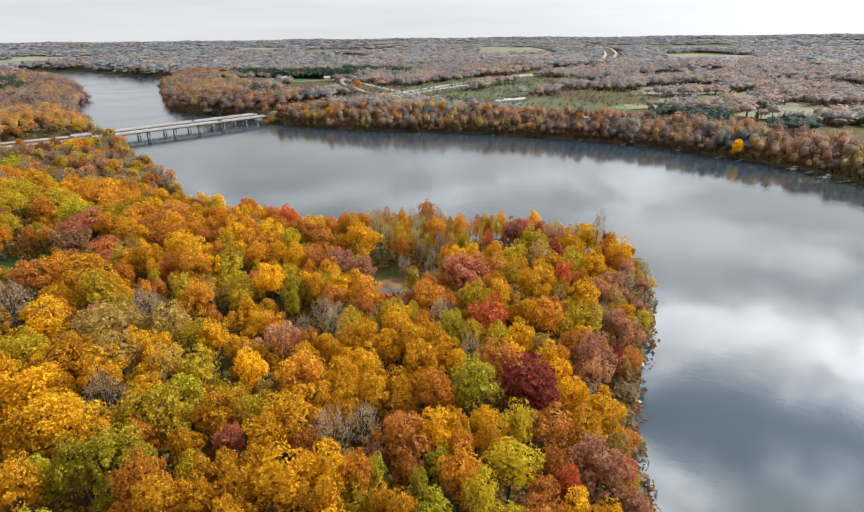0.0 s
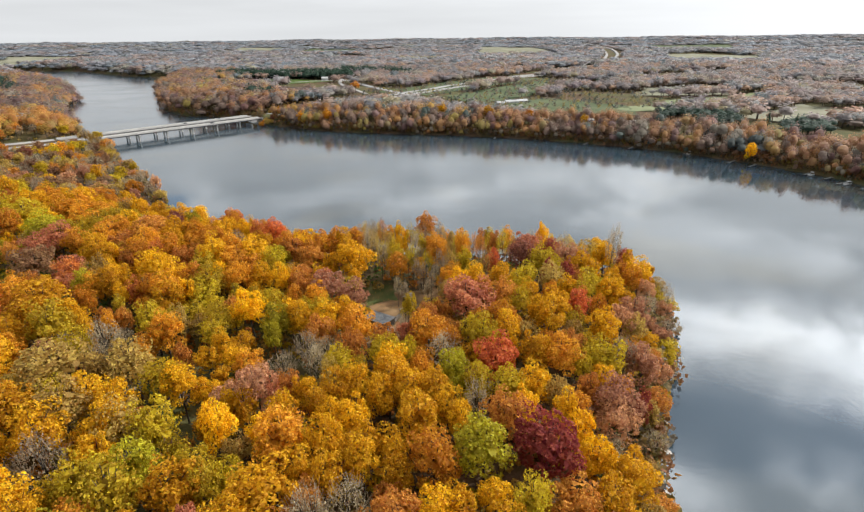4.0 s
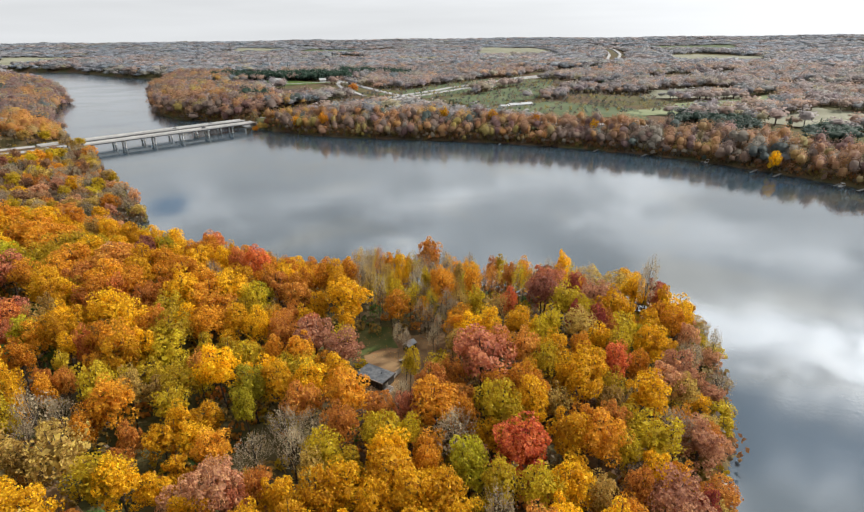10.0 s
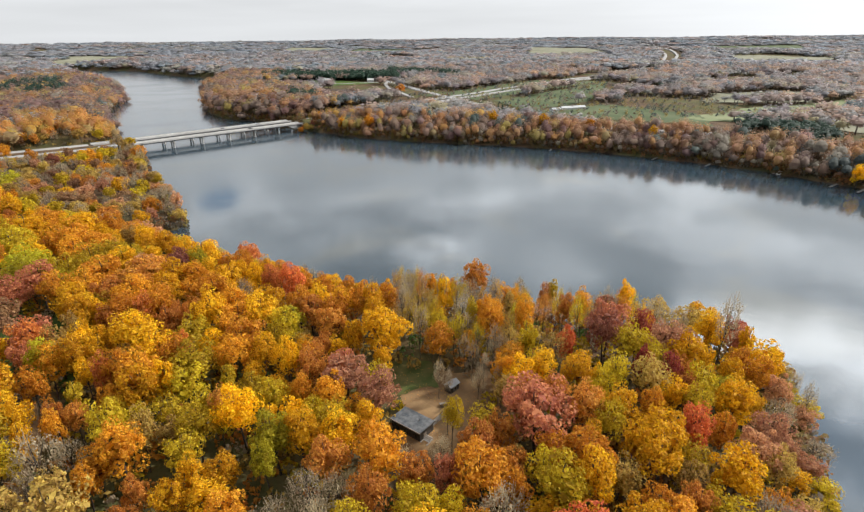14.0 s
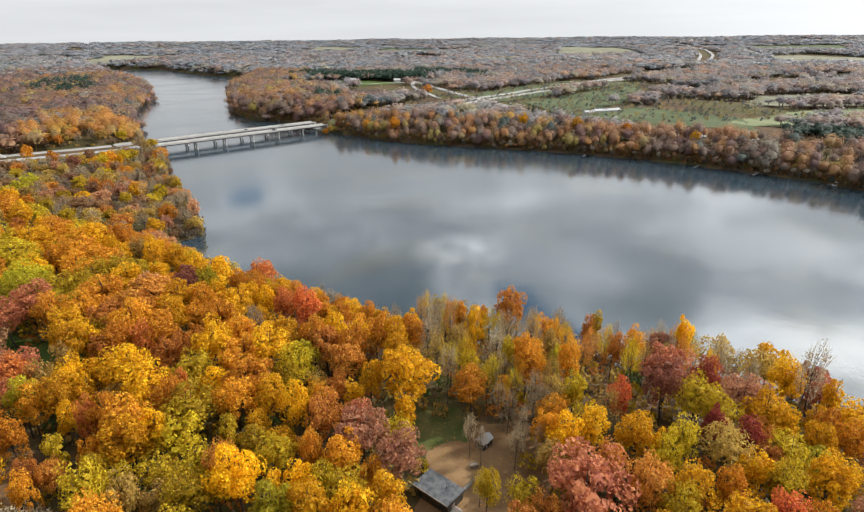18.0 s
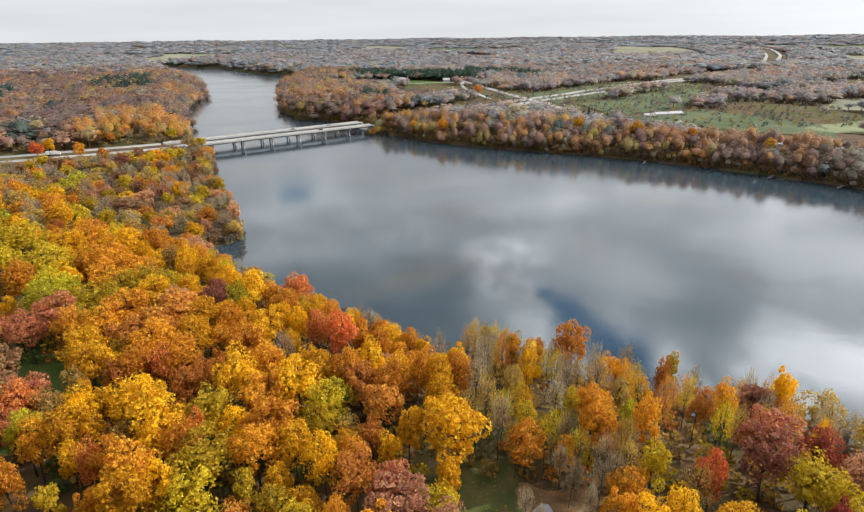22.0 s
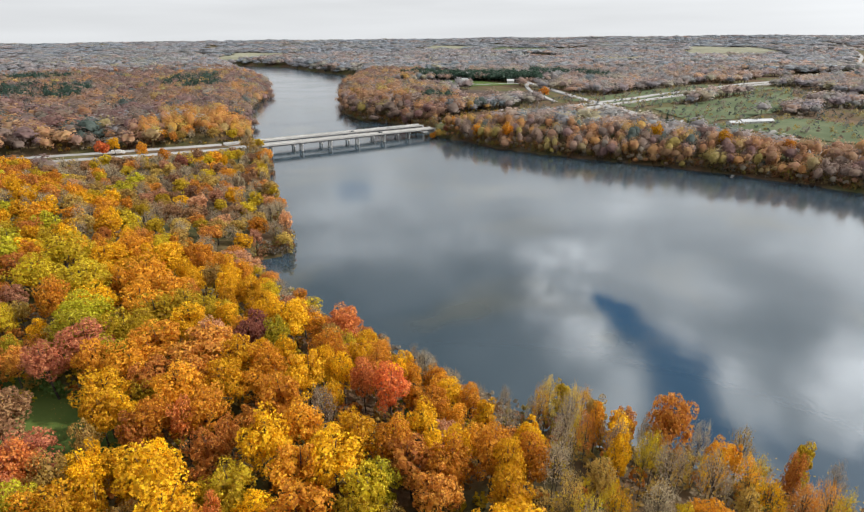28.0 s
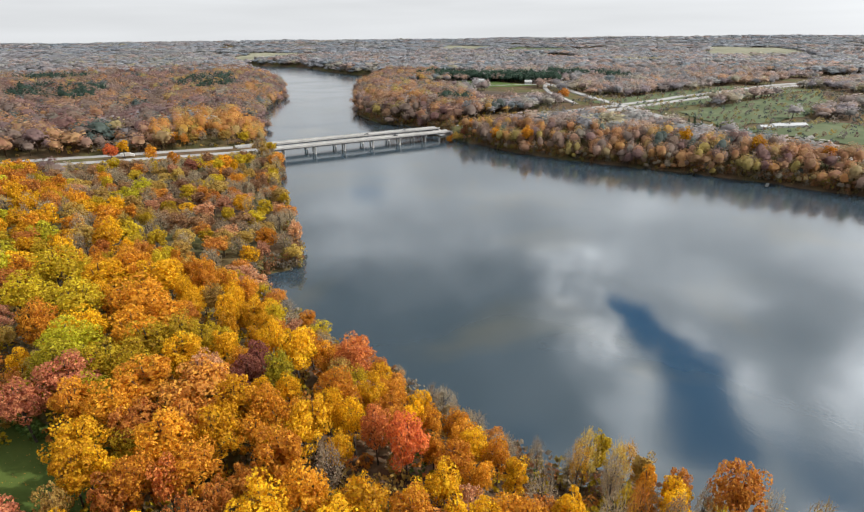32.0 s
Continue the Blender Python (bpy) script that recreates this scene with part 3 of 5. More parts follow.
KIND = {"salmon": "red_maple_tree", "yellow": "maple_tree", "gold": "maple_tree", "orange": "red_maple_tree", "red": "red_maple_tree", "crimson": "red_maple_tree", "rust": "oak_tree", "dusty": "oak_tree",
        "tan": "hickory_tree", "olive": "hickory_tree", "lime": "maple_tree", "green": "spruce_tree", "pine": "spruce_tree", "bare": "thin_tree", "brown": "oak_tree", "brick": "oak_tree", "maroon": "oak_tree"}
WORDS = {"salmon": "salmon orange", "yellow": "bright yellow", "gold": "golden yellow", "orange": "orange", "red": "scarlet red", "crimson": "dark crimson", "rust": "rust brown", "dusty": "dusty pink-brown",
         "tan": "pale tan", "olive": "olive yellow", "lime": "yellow-green", "green": "green", "pine": "dark green", "bare": "nearly leafless grey", "brown": "dull brown", "brick": "brick red", "maroon": "dark red-brown"}
TREES = []


def plant(colour, x, y, radius, rnd, kind=None, tall=None, where="on the wooded point"):
    """One tree of that crown colour and crown radius, standing on the land."""
    kind = kind or KIND[colour]
    base = rnd.choice(PATTERNS[kind])
    z = float(land(x, y)) - 0.15
    s = radius / GIRTH[kind]
    h = tall if tall else (0.72 + 0.28 * s) * rnd.uniform(0.86, 1.12)
    wide = rnd.uniform(0.86, 1.16)
    m = pose(x, y, z, rnd.uniform(-4, 4), rnd.uniform(-4, 4), rnd.uniform(0, 360)) @ Matrix.Diagonal((s * wide, s / wide, h, 1))
    if base in FRESH:
        FRESH.discard(base)
        ob = base
    else:
        ob = copy_thing(base, pose(0, 0, 0))
    ob.matrix_basis = m
    for c in ob.children:
        if c.name.startswith("crown"):
            c.material_slots[0].link = "OBJECT"
            c.material_slots[0].material = leaf_mats[colour]
    state = {"bare": "tree with pale upright twigs", "pine": "spruce with a pointed crown", "green": "spruce with a pointed crown"}.get(colour, kind.replace("_tree", "").replace("red_", "") + " tree in autumn leaf")
    tagged(ob, f"{WORDS[colour]} {state} {where}", "tree", "trees " + where)
    TREES.append((x, y, radius))
    return ob


# single crowns, grove by grove: place and radius
SOUTH_GROVE = {
    "gold": [(-46.5, 71.6, 4.6), (-18.9, 71.8, 4.3), (-42.4, 72, 3.6), (-8.6, 72.5, 2.3), (-76.4, 76.1, 4.5), (-26.2, 76.5, 5.5), (26.6, 76.2, 3.3), (-18.8, 79.4, 4.3), (-42.9, 79.2, 2.7), (-34.3, 88.6, 4.2), (11.5, 89.5, 3.4), (-84.6, 90.7, 5.1), (-69.3, 91.5, 3.7), (-78.9, 93.7, 6.4), (-31.7, 94.5, 6.1), (-47, 96.2, 5), (-19.8, 99.8, 3.4), (33.8, 99, 4.5), (-13.4, 103.6, 3.5), (-21.5, 107.7, 4.1), (-80.7, 111.2, 5.5), (39.4, 107.7, 5.5)],
    "olive": [(8, 74.2, 3.7), (14.6, 82.9, 5.1), (-55.8, 95.1, 5.9), (18, 95, 4.2), (-63.9, 97, 4.8), (-41.7, 97.7, 3.4)],
    "orange": [(-52.9, 76, 4.8), (-14.1, 78.7, 3.1), (4.3, 80, 3.9), (-0.2, 103.3, 5), (-30.1, 108.9, 6)],
    "lime": [(-2.8, 75.3, 2.4), (-74, 79.6, 3.1), (-66, 80.5, 4.3), (-10.7, 80, 2.3), (-61.4, 82.7, 5.3), (-55.5, 102.4, 4.7), (9.9, 104.9, 5.6)],
    "rust": [(20.6, 77.3, 3.1), (23.2, 84.7, 3.7), (-5.8, 88.9, 5.3), (25.7, 97.1, 4.8)],
    "red": [(25.6, 80.7, 2.5)],
    "dusty": [(33.1, 86.3, 6.1)],
    "brick": [(-41.2, 89.3, 3.1), (39.6, 89.3, 3.2)],
    "yellow": [(-0.3, 89.7, 4.3), (-92.1, 103.9, 6.9), (-100.6, 110, 4.6), (32.1, 108.2, 4)],
    "bare": [(-21.2, 90.5, 3.6), (-75.1, 104.3, 4.8)],
    "crimson": [(23.1, 107.5, 7.1)],
}
MIDDLE_GROVE = {
    "rust": [(16.5, 116.7, 4.8), (38, 132.6, 2.9), (-20.9, 147.1, 3.5)],
    "gold": [(3.5, 120.2, 3.4), (-70.3, 122.7, 4.5), (-42.1, 122.4, 3), (28.6, 121.8, 3.2), (-11.8, 123.3, 3.5), (-26.1, 123.3, 2.9), (-78.9, 125.2, 4.1), (-5.3, 125.7, 4.4), (-21.5, 126.1, 4), (-18.8, 129.2, 3.9), (23.4, 129.7, 3.7), (-59.4, 130.6, 4.1), (-10.4, 131.7, 4.9), (25.9, 142.5, 4.5), (-2.2, 114.8, 5.2), (-68.8, 114.6, 3.8), (-90.6, 117.8, 5.8), (-16.8, 117.4, 4.2), (0.6, 126.3, 4.1), (-111.9, 139.9, 6)],
    "bare": [(9.4, 121.5, 2.8), (-29.8, 139.8, 3.1), (2.7, 144.2, 4.4), (-125.2, 145.8, 7.4), (-32.3, 146, 3.3), (-87.8, 149.9, 4.4)],
    "dusty": [(-39.5, 127.1, 5.3), (42.7, 124.5, 4.9), (43.9, 130.9, 5.8)],
    "orange": [(33.3, 125.3, 3.8), (-3.9, 136.2, 3), (33.3, 141.7, 5)],
    "olive": [(17.4, 127.5, 4), (11.1, 127.6, 4), (-65.1, 132.9, 5.1), (-22.8, 140.3, 4.2), (-12.5, 144, 4.4), (39.8, 142.5, 3.4), (-6.5, 144.5, 2.9), (-94.3, 147.1, 4.7), (46, 146.5, 5.3), (-57.2, 114.7, 5.7), (-104.8, 121.2, 5.4)],
    "brick": [(-36.1, 127.5, 2.1)],
    "tan": [(29.8, 128.3, 3), (-73.5, 137.4, 6.3), (-66.6, 116, 5.2), (-79.1, 119.4, 5.9), (-90.2, 134, 8.4)],
    "lime": [(5.7, 134.3, 4.5)],
    "red": [(15.6, 137.6, 5.5)],
    "crimson": [(52.4, 132.9, 2.1)],
    "yellow": [(-45.4, 113.5, 4.3), (-9.5, 137.8, 4.4)],
}
WEST_GROVE = {
    "tan": [(-117.1, 201, 2.9), (-73, 160.3, 3.3), (-114.5, 190.6, 3.6)],
    "orange": [(-73, 153.5, 4.5), (-90.4, 180.6, 3.9), (-78.5, 186.7, 4.6), (-108.3, 210.2, 4.7), (-99.5, 214.7, 4.8), (-110.3, 182, 3.5), (-91.3, 160.1, 2.1), (-86.7, 224.5, 5.6), (-110, 219.5, 5.8), (-106, 171.9, 3.3), (-129.9, 224.2, 5.3), (-97.9, 236.6, 4.2), (-139.8, 222.8, 5.2), (-83.6, 177.5, 5.5), (-153.9, 252.7, 6.5), (-76.7, 217.7, 4.4), (-183.6, 247.6, 5.4), (-165.7, 266.3, 8.1), (-130.4, 233.3, 6.8), (-70.8, 205.9, 5.4), (-152.2, 260.9, 6.3), (-129.5, 174.1, 5), (-190.2, 287.2, 6.7), (-168.1, 296.9, 4.8), (-86.2, 248.3, 5.2)],
    "rust": [(-109.7, 205.9, 4), (-91.3, 165.2, 2.4), (-122.3, 222.8, 5), (-92.1, 207.2, 3.7), (-111.9, 226.3, 5.5), (-94.6, 163.8, 2.5), (-132.5, 166.4, 7.3), (-116, 235.1, 8.8)],
    "gold": [(-120.4, 207.6, 4), (-88.1, 189.9, 5.5), (-117.5, 210.9, 3.2), (-102.5, 226.8, 4.8), (-80.9, 173.2, 4.9), (-86.3, 236, 5.2), (-81, 209.9, 5.6), (-84.8, 241.6, 4.2), (-105.2, 184.3, 4.2), (-124.9, 239.8, 2.7), (-125.2, 212.9, 5.4), (-103.5, 160.4, 4.1), (-94.3, 196, 6.4), (-132, 247.8, 5.2), (-107.2, 263, 6), (-115.7, 262.7, 4.2), (-169, 250.6, 5.7), (-114.3, 151.1, 5.1), (-140.3, 275, 4.1), (-105.4, 235.6, 5), (-115.7, 165.9, 7.7), (-190.8, 276.3, 7.5), (-173.4, 281.7, 8.3)],
    "olive": [(-79.9, 161.5, 4.9), (-79.3, 199, 4.7), (-71.5, 177.5, 4.8), (-138.1, 238.6, 5.2), (-147.9, 237.6, 5.6), (-140.9, 257.4, 5.6), (-183, 259.8, 8.1), (-145.3, 248.6, 6.5), (-105.3, 155, 7.3), (-206.8, 261.4, 7.5), (-213.7, 276.4, 8.8), (-73.1, 184.7, 6.4)],
    "salmon": [(-80.3, 192.8, 1.8), (-73.8, 241.5, 3.4), (-94.5, 180.3, 2.5), (-102.4, 211.4, 3.4), (-94.5, 267.6, 4.8), (-120.1, 189.2, 4.5), (-95.9, 273.7, 4.9)],
    "bare": [(-76.5, 226.8, 3.4)],
    "yellow": [(-108.5, 192.6, 2.9), (-98.5, 200, 3.5), (-111.4, 196.8, 2), (-77.9, 177.4, 4.3), (-96, 155.8, 2.4), (-145.7, 283.2, 4.1)],
    "brick": [(-151.7, 220.1, 5.2), (-120, 185.1, 3.2), (-149, 228.7, 6.4), (-123.6, 192.6, 5)],
    "lime": [(-113.7, 183.3, 3.4), (-103.2, 248.9, 3.5), (-157.3, 233.9, 6.4), (-163.6, 241.6, 7.1)],
    "dusty": [(-119.9, 242.4, 5.4)],
    "maroon": [(-111.5, 247.8, 3.8), (-113.1, 254.1, 3.5)],
    "green": [(-143.6, 188.2, 4.5)],
    "brown": [(-138.8, 197.8, 7.4)],
}
CLEARING_GROVE = {
    "gold": [(22.1, 164, 2.7), (35.5, 166.2, 4.5), (-58.4, 193.1, 3.7), (-31.5, 163.6, 4.1), (30.2, 173.6, 3.8), (-25.6, 167.6, 3.2), (42.4, 179.6, 3), (62.3, 194.3, 3.4), (-56.4, 150.3, 2.5), (20.4, 152.7, 4.1), (-50.7, 190.3, 3.4), (34.3, 159.2, 5.1), (-39.2, 163.1, 4.2)],
    "rust": [(-1, 162, 4.3), (22.4, 175, 4.5), (-43.5, 188.7, 4.3), (-31.9, 155.4, 4.5)],
    "red": [(43.9, 170, 4)],
    "orange": [(-23.9, 161.9, 2.8), (-65.5, 190.1, 4.2), (51, 172.2, 2.9), (37.4, 174.1, 2.9), (-36.1, 176.2, 4.1), (-42.6, 177.5, 2.6), (-0.3, 153.5, 5.7), (-21.8, 156.5, 5.3), (19.4, 158.8, 4.6)],
    "olive": [(26.2, 169.5, 3.6), (-62.7, 163.9, 4.1), (-7.2, 170.7, 2.4), (48.1, 178, 3.6), (27, 181.2, 2.9), (52.7, 186.2, 4.1), (31.3, 185.7, 3.7), (14.5, 151.7, 5.4), (-32.5, 168.1, 4.3), (-61.5, 154.5, 3.8)],
    "lime": [(-44.3, 162.1, 4.3)],
    "brick": [(11.4, 171.3, 8.3), (-36.2, 185.6, 4.5), (-6.8, 153.4, 3.1)],
    "dusty": [(63.6, 176.4, 4.2), (-24.7, 178.1, 4.8), (-34.1, 182.4, 5.3), (76.4, 195.3, 3.4), (58.1, 150, 5.5), (58.3, 168.3, 4.7)],
    "yellow": [(-53.6, 167.3, 4.9), (58.3, 181.5, 4.4), (-42.9, 170, 2.7), (25.7, 184.4, 1.5), (-25.8, 191.2, 2.6), (48.5, 157.8, 5.1)],
    "tan": [(39.6, 184.5, 4.5), (61.5, 165.6, 3.7)],
    "crimson": [(46.2, 189.4, 2.6), (39.6, 191.5, 2.6)],
    "bare": [(54, 151.5, 4.2)],
}
NORTH_GROVE = {
    "yellow": [(-68.6, 222.8, 2.4), (-27.6, 201.8, 7), (-12.5, 242.1, 3.2), (-12.5, 246.8, 3.3)],
    "orange": [(1.3, 210.6, 3.7), (-65.5, 197.6, 5.9), (-30.2, 223.5, 3.7), (-37.5, 222.3, 4.2), (72, 198.2, 3.5), (-57, 220, 4.3), (7.2, 244.6, 2.5), (-44.6, 218.3, 4.3), (10.7, 248.7, 2.3), (1.6, 216.6, 3.8)],
    "gold": [(-36.6, 202.9, 3.4), (-30.7, 212.9, 3.9), (-65.5, 210.7, 6), (52.1, 197.9, 4.2), (-49.2, 222.5, 3.3), (82.1, 211.8, 3.3), (70, 233, 5.7), (-31.1, 231.5, 3.7), (76.4, 205.5, 5.1), (-64.3, 218.5, 5.3), (67.6, 219.6, 3.9)],
    "lime": [(9.2, 216.2, 1.9), (-56.6, 211.3, 3.3)],
    "bare": [(-25.2, 222.8, 3.2)],
    "olive": [(37.7, 198.9, 4.6), (-56.5, 207.4, 4.7)],
    "red": [(22, 198.3, 2.6), (-65.8, 238.9, 4.7)],
    "dusty": [(48.6, 203.9, 4.7)],
    "crimson": [(43, 209.6, 3.5), (78.3, 226.6, 4)],
    "brick": [(35.2, 211, 6.1), (76.6, 219.6, 3.5)],
    "rust": [(-43.8, 210.8, 4.7), (-52.1, 216.9, 5.2)],
    "maroon": [(40.4, 233.9, 4.8), (33.3, 205.7, 5)],
    "tan": [(56.3, 237.5, 5.3), (64.6, 226.1, 5.6)],
}
TALL_TREES = [("rust", -1.4, 246, 5.6, 22), ("yellow", 47, 236, 3.3, 20.5), ("bare", 67.9, 214, 3.6, 24.9), ("rust", 62, 153, 3.2, 12.6)]   # tall ones on the shore, with the height of the crown
rnd = random.Random(5)
for grove in (SOUTH_GROVE, MIDDLE_GROVE, WEST_GROVE, CLEARING_GROVE, NORTH_GROVE):
    for colour, places in grove.items():
        for x, y, r in places:
            kind = "poplar_tree" if r < 3.4 and colour in ("yellow", "gold", "lime") else KIND[colour]
            plant(colour, x, y, r * 1.16, rnd, kind, (0.72 + 0.28 * r / 6.0) * rnd.uniform(0.97, 1.04) * (0.62 if colour == "green" else 1))
for colour, x, y, r, z in TALL_TREES:
    plant(colour, x, y, r, rnd, None, (z - float(land(x, y))) / 12.6)
STANDING = list(zip(TREES, [t for grove in (SOUTH_GROVE, MIDDLE_GROVE, WEST_GROVE, CLEARING_GROVE, NORTH_GROVE) for c, l in grove.items() for t in [c] * len(l)]))
STANDING_XY = np.array([t[:2] for t, _ in STANDING])

# open ground where no tree stands: centre and half-axes
CLEARINGS = [(-9, 186, 14, 17), (-19, 200, 8, 8), (-146, 206, 26, 14), (-160, 200, 26, 16), (-14, 170, 9, 12), (-64, 157, 8, 9), (-53, 159, 5, 6), (-42, 148, 7, 6), (-104, 168, 7, 9), (-112, 175, 6, 8), (-96, 159, 6, 7), (-58, 137, 4, 7), (-56, 127, 4, 6), (-105, 222, 4, 4), (-47, 207, 5, 4)]


def open_ground(x, y):
    """Whether places are kept free of trees."""
    free = np.zeros(np.shape(x), bool)
    for cx, cy, a, b in CLEARINGS:
        free |= ((x - cx) / a) ** 2 + ((y - cy) / b) ** 2 < 1
    w = line_distance(x, y, HIGHWAY + np.array([-8.0, 7.0]))
    free |= (w < np.where(y < 600, 25, 29) + 4 * waves(x, y, 60, 1.0)) & (y > 300)
    free |= (line_distance(x, y, HIGHWAY[:4] + np.array([15.0, -18.0])) < 17) & (shore(x, y) > 12)
    free |= line_distance(x, y, np.array(CROSSROAD, float)) < 13
    for pts, wide in SIDE_ROADS:
        free |= line_distance(x, y, np.array(pts, float)) < 9
    for pts in FAR_ROADS:
        free |= line_distance(x, y, np.array(pts, float)) < 26
    for _, corners, _, _ in FIELDS:
        free |= inside(x + 5 * waves(x, y, 30, 0.4), y, corners)
    return free


def scatter(rng, count, x0, x1, y0, y1, gap, taken, keep):
    """Random places at least gap apart from each other and from the crowns that stand."""
    out, cells = [], {}
    for x, y, r in taken:
        cells.setdefault((int(x // 8), int(y // 8)), []).append((x, y, r))
    xs, ys = rng.uniform(x0, x1, count), rng.uniform(y0, y1, count)
    good = keep(xs, ys)
    for x, y in zip(xs[good], ys[good]):
        i, j = int(x // 8), int(y // 8)
        near = [p for a in (-1, 0, 1) for b in (-1, 0, 1) for p in cells.get((i + a, j + b), ())]
        if all((x - p[0]) ** 2 + (y - p[1]) ** 2 > (gap * 0.5 + 0.55 * p[2]) ** 2 for p in near):
            out.append((x, y))
            cells.setdefault((i, j), []).append((x, y, gap))
    return out


rng = np.random.default_rng(8)
MIX = [("gold", 0.22), ("orange", 0.13), ("rust", 0.09), ("tan", 0.13), ("olive", 0.26), ("yellow", 0.06), ("dusty", 0.03), ("bare", 0.02), ("lime", 0.06)]
SHORE_MIX = [("bare", 0.36), ("tan", 0.18), ("rust", 0.12), ("dusty", 0.14), ("olive", 0.10), ("orange", 0.07), ("gold", 0.03)]


def near_land(x, y):
    s = shore(x, y)
    return (s > 0.8) & (y > -30) & (y < 300 - 0.1 * x) & (x > -190 - 0.12 * y) & ~open_ground(x, y) & (np.hypot(x, y) > 18)


for x, y in scatter(rng, 14000, -235, 95, 48, 330, 5.0, TREES, near_land):
    s = float(shore(np.array(x), np.array(y)))
    r = rnd.uniform(2.9, 4.8)
    mix = SHORE_MIX if s < 12 or (y > 215 and x > -40 and x < 40) else MIX
    colour = rnd.choices([c for c, _ in mix], [w for _, w in mix])[0]
    if rnd.random() < 0.6 and mix is MIX:
        colour = STANDING[int(np.hypot(STANDING_XY[:, 0] - x, STANDING_XY[:, 1] - y).argmin())][1]      # like its neighbour
        colour = {"red": "orange", "salmon": "orange", "crimson": "rust", "green": "olive", "brick": "rust", "yellow": "gold"}.get(colour, colour)
    back = (y > 208 and -34 < x < 75) or (y > 196 and 2 < x < 34)
    if (x < -70 and rnd.random() < 0.18) or float(waves(np.array(x), np.array(y), 31, 2.5)) > 0.5:
        continue
    if back:
        r = rnd.uniform(2.0, 3.6)
        colour = rnd.choices(("bare", "olive", "tan", "gold", "rust", "orange"), (0.22, 0.30, 0.24, 0.1, 0.08, 0.06))[0]
    kind = "thin_tree" if back and rnd.random() < 0.75 else "poplar_tree" if r < 3.2 and colour in ("gold", "yellow", "tan", "olive", "orange") else None
    plant(colour, x, y, r, rnd, kind, (0.66 + 0.34 * min(1, s / 20)) * rnd.uniform(0.60, 0.86) if not back else rnd.uniform(0.8, 1.05))


# ---- woods further off ----
def far_crown(rng, leaves, size, cols=8, rows=5):
    """A crown seen from afar: billowing canopy, leaf clumps standing off it, a stem. Places, faces' shading directions and darkness."""
    knobs = rng.normal(size=(8, 3)) + [0, 0, 1.15]
    knobs /= np.linalg.norm(knobs, axis=1)[:, None]
    high = rng.uniform(0.6, 1.3, 8)
    scale = np.array([5.2, 5.2, 6.6])

    def canopy(u):
        d = np.clip((u @ knobs.T - 0.55) / 0.45, 0, 1) ** 0.7 * high
        k = d.argmax(-1)
        p = u * scale * (0.66 + 0.36 * d.max(-1))[..., None] + [0, 0, 10.8]
        n = u / scale * 5 + (u - knobs[k]) * (0.9 * (d.max(-1) > 0))[..., None] + [0, 0, 2.1]
        return p, n / np.linalg.norm(n, axis=-1)[..., None]

    t, z = np.meshgrid(np.arange(cols + 1) * 6.2832 / cols, np.linspace(0.0, 2.2, rows))
    p, n = canopy(np.stack([np.sin(z) * np.cos(t), np.sin(z) * np.sin(t), np.cos(z)], -1))
    f = grid_faces(rows, cols + 1)
    p = (p - [0, 0, 9]) * 0.76 + [0, 0, 9]
    p, n = p.reshape(-1, 3)[f].reshape(-1, 3), n.reshape(-1, 3)[f].reshape(-1, 3)
    u = rng.normal(size=(leaves, 3)) + [0, 0, 0.35]
    u /= np.linalg.norm(u, axis=1)[:, None]
    q, m = canopy(u)
    leaf = leaf_quads(rng, q + (q - [0, 0, 9]) * rng.uniform(-0.14, 0.16, (leaves, 1)), m, size, 0.5)[0]
    m = m + rng.normal(0, 0.14, m.shape)
    stem = np.array([[(0.3 * math.cos(a), 0.3 * math.sin(a), z) for a, z in ((k, -1), (k + 2.1, -1), (k + 2.1, 9), (k, 9))] for k in (0, 2.1, 4.2)]).reshape(-1, 3)
    way = np.repeat([[1, 0, 0], [-0.5, 0.9, 0], [-0.5, -0.9, 0]], 4, 0)
    return np.concatenate([p, leaf, stem]), np.concatenate([n, np.repeat(m, 4, 0), way]), np.repeat([0.92, 1.0, 0.4], [len(p), len(leaf), 12])


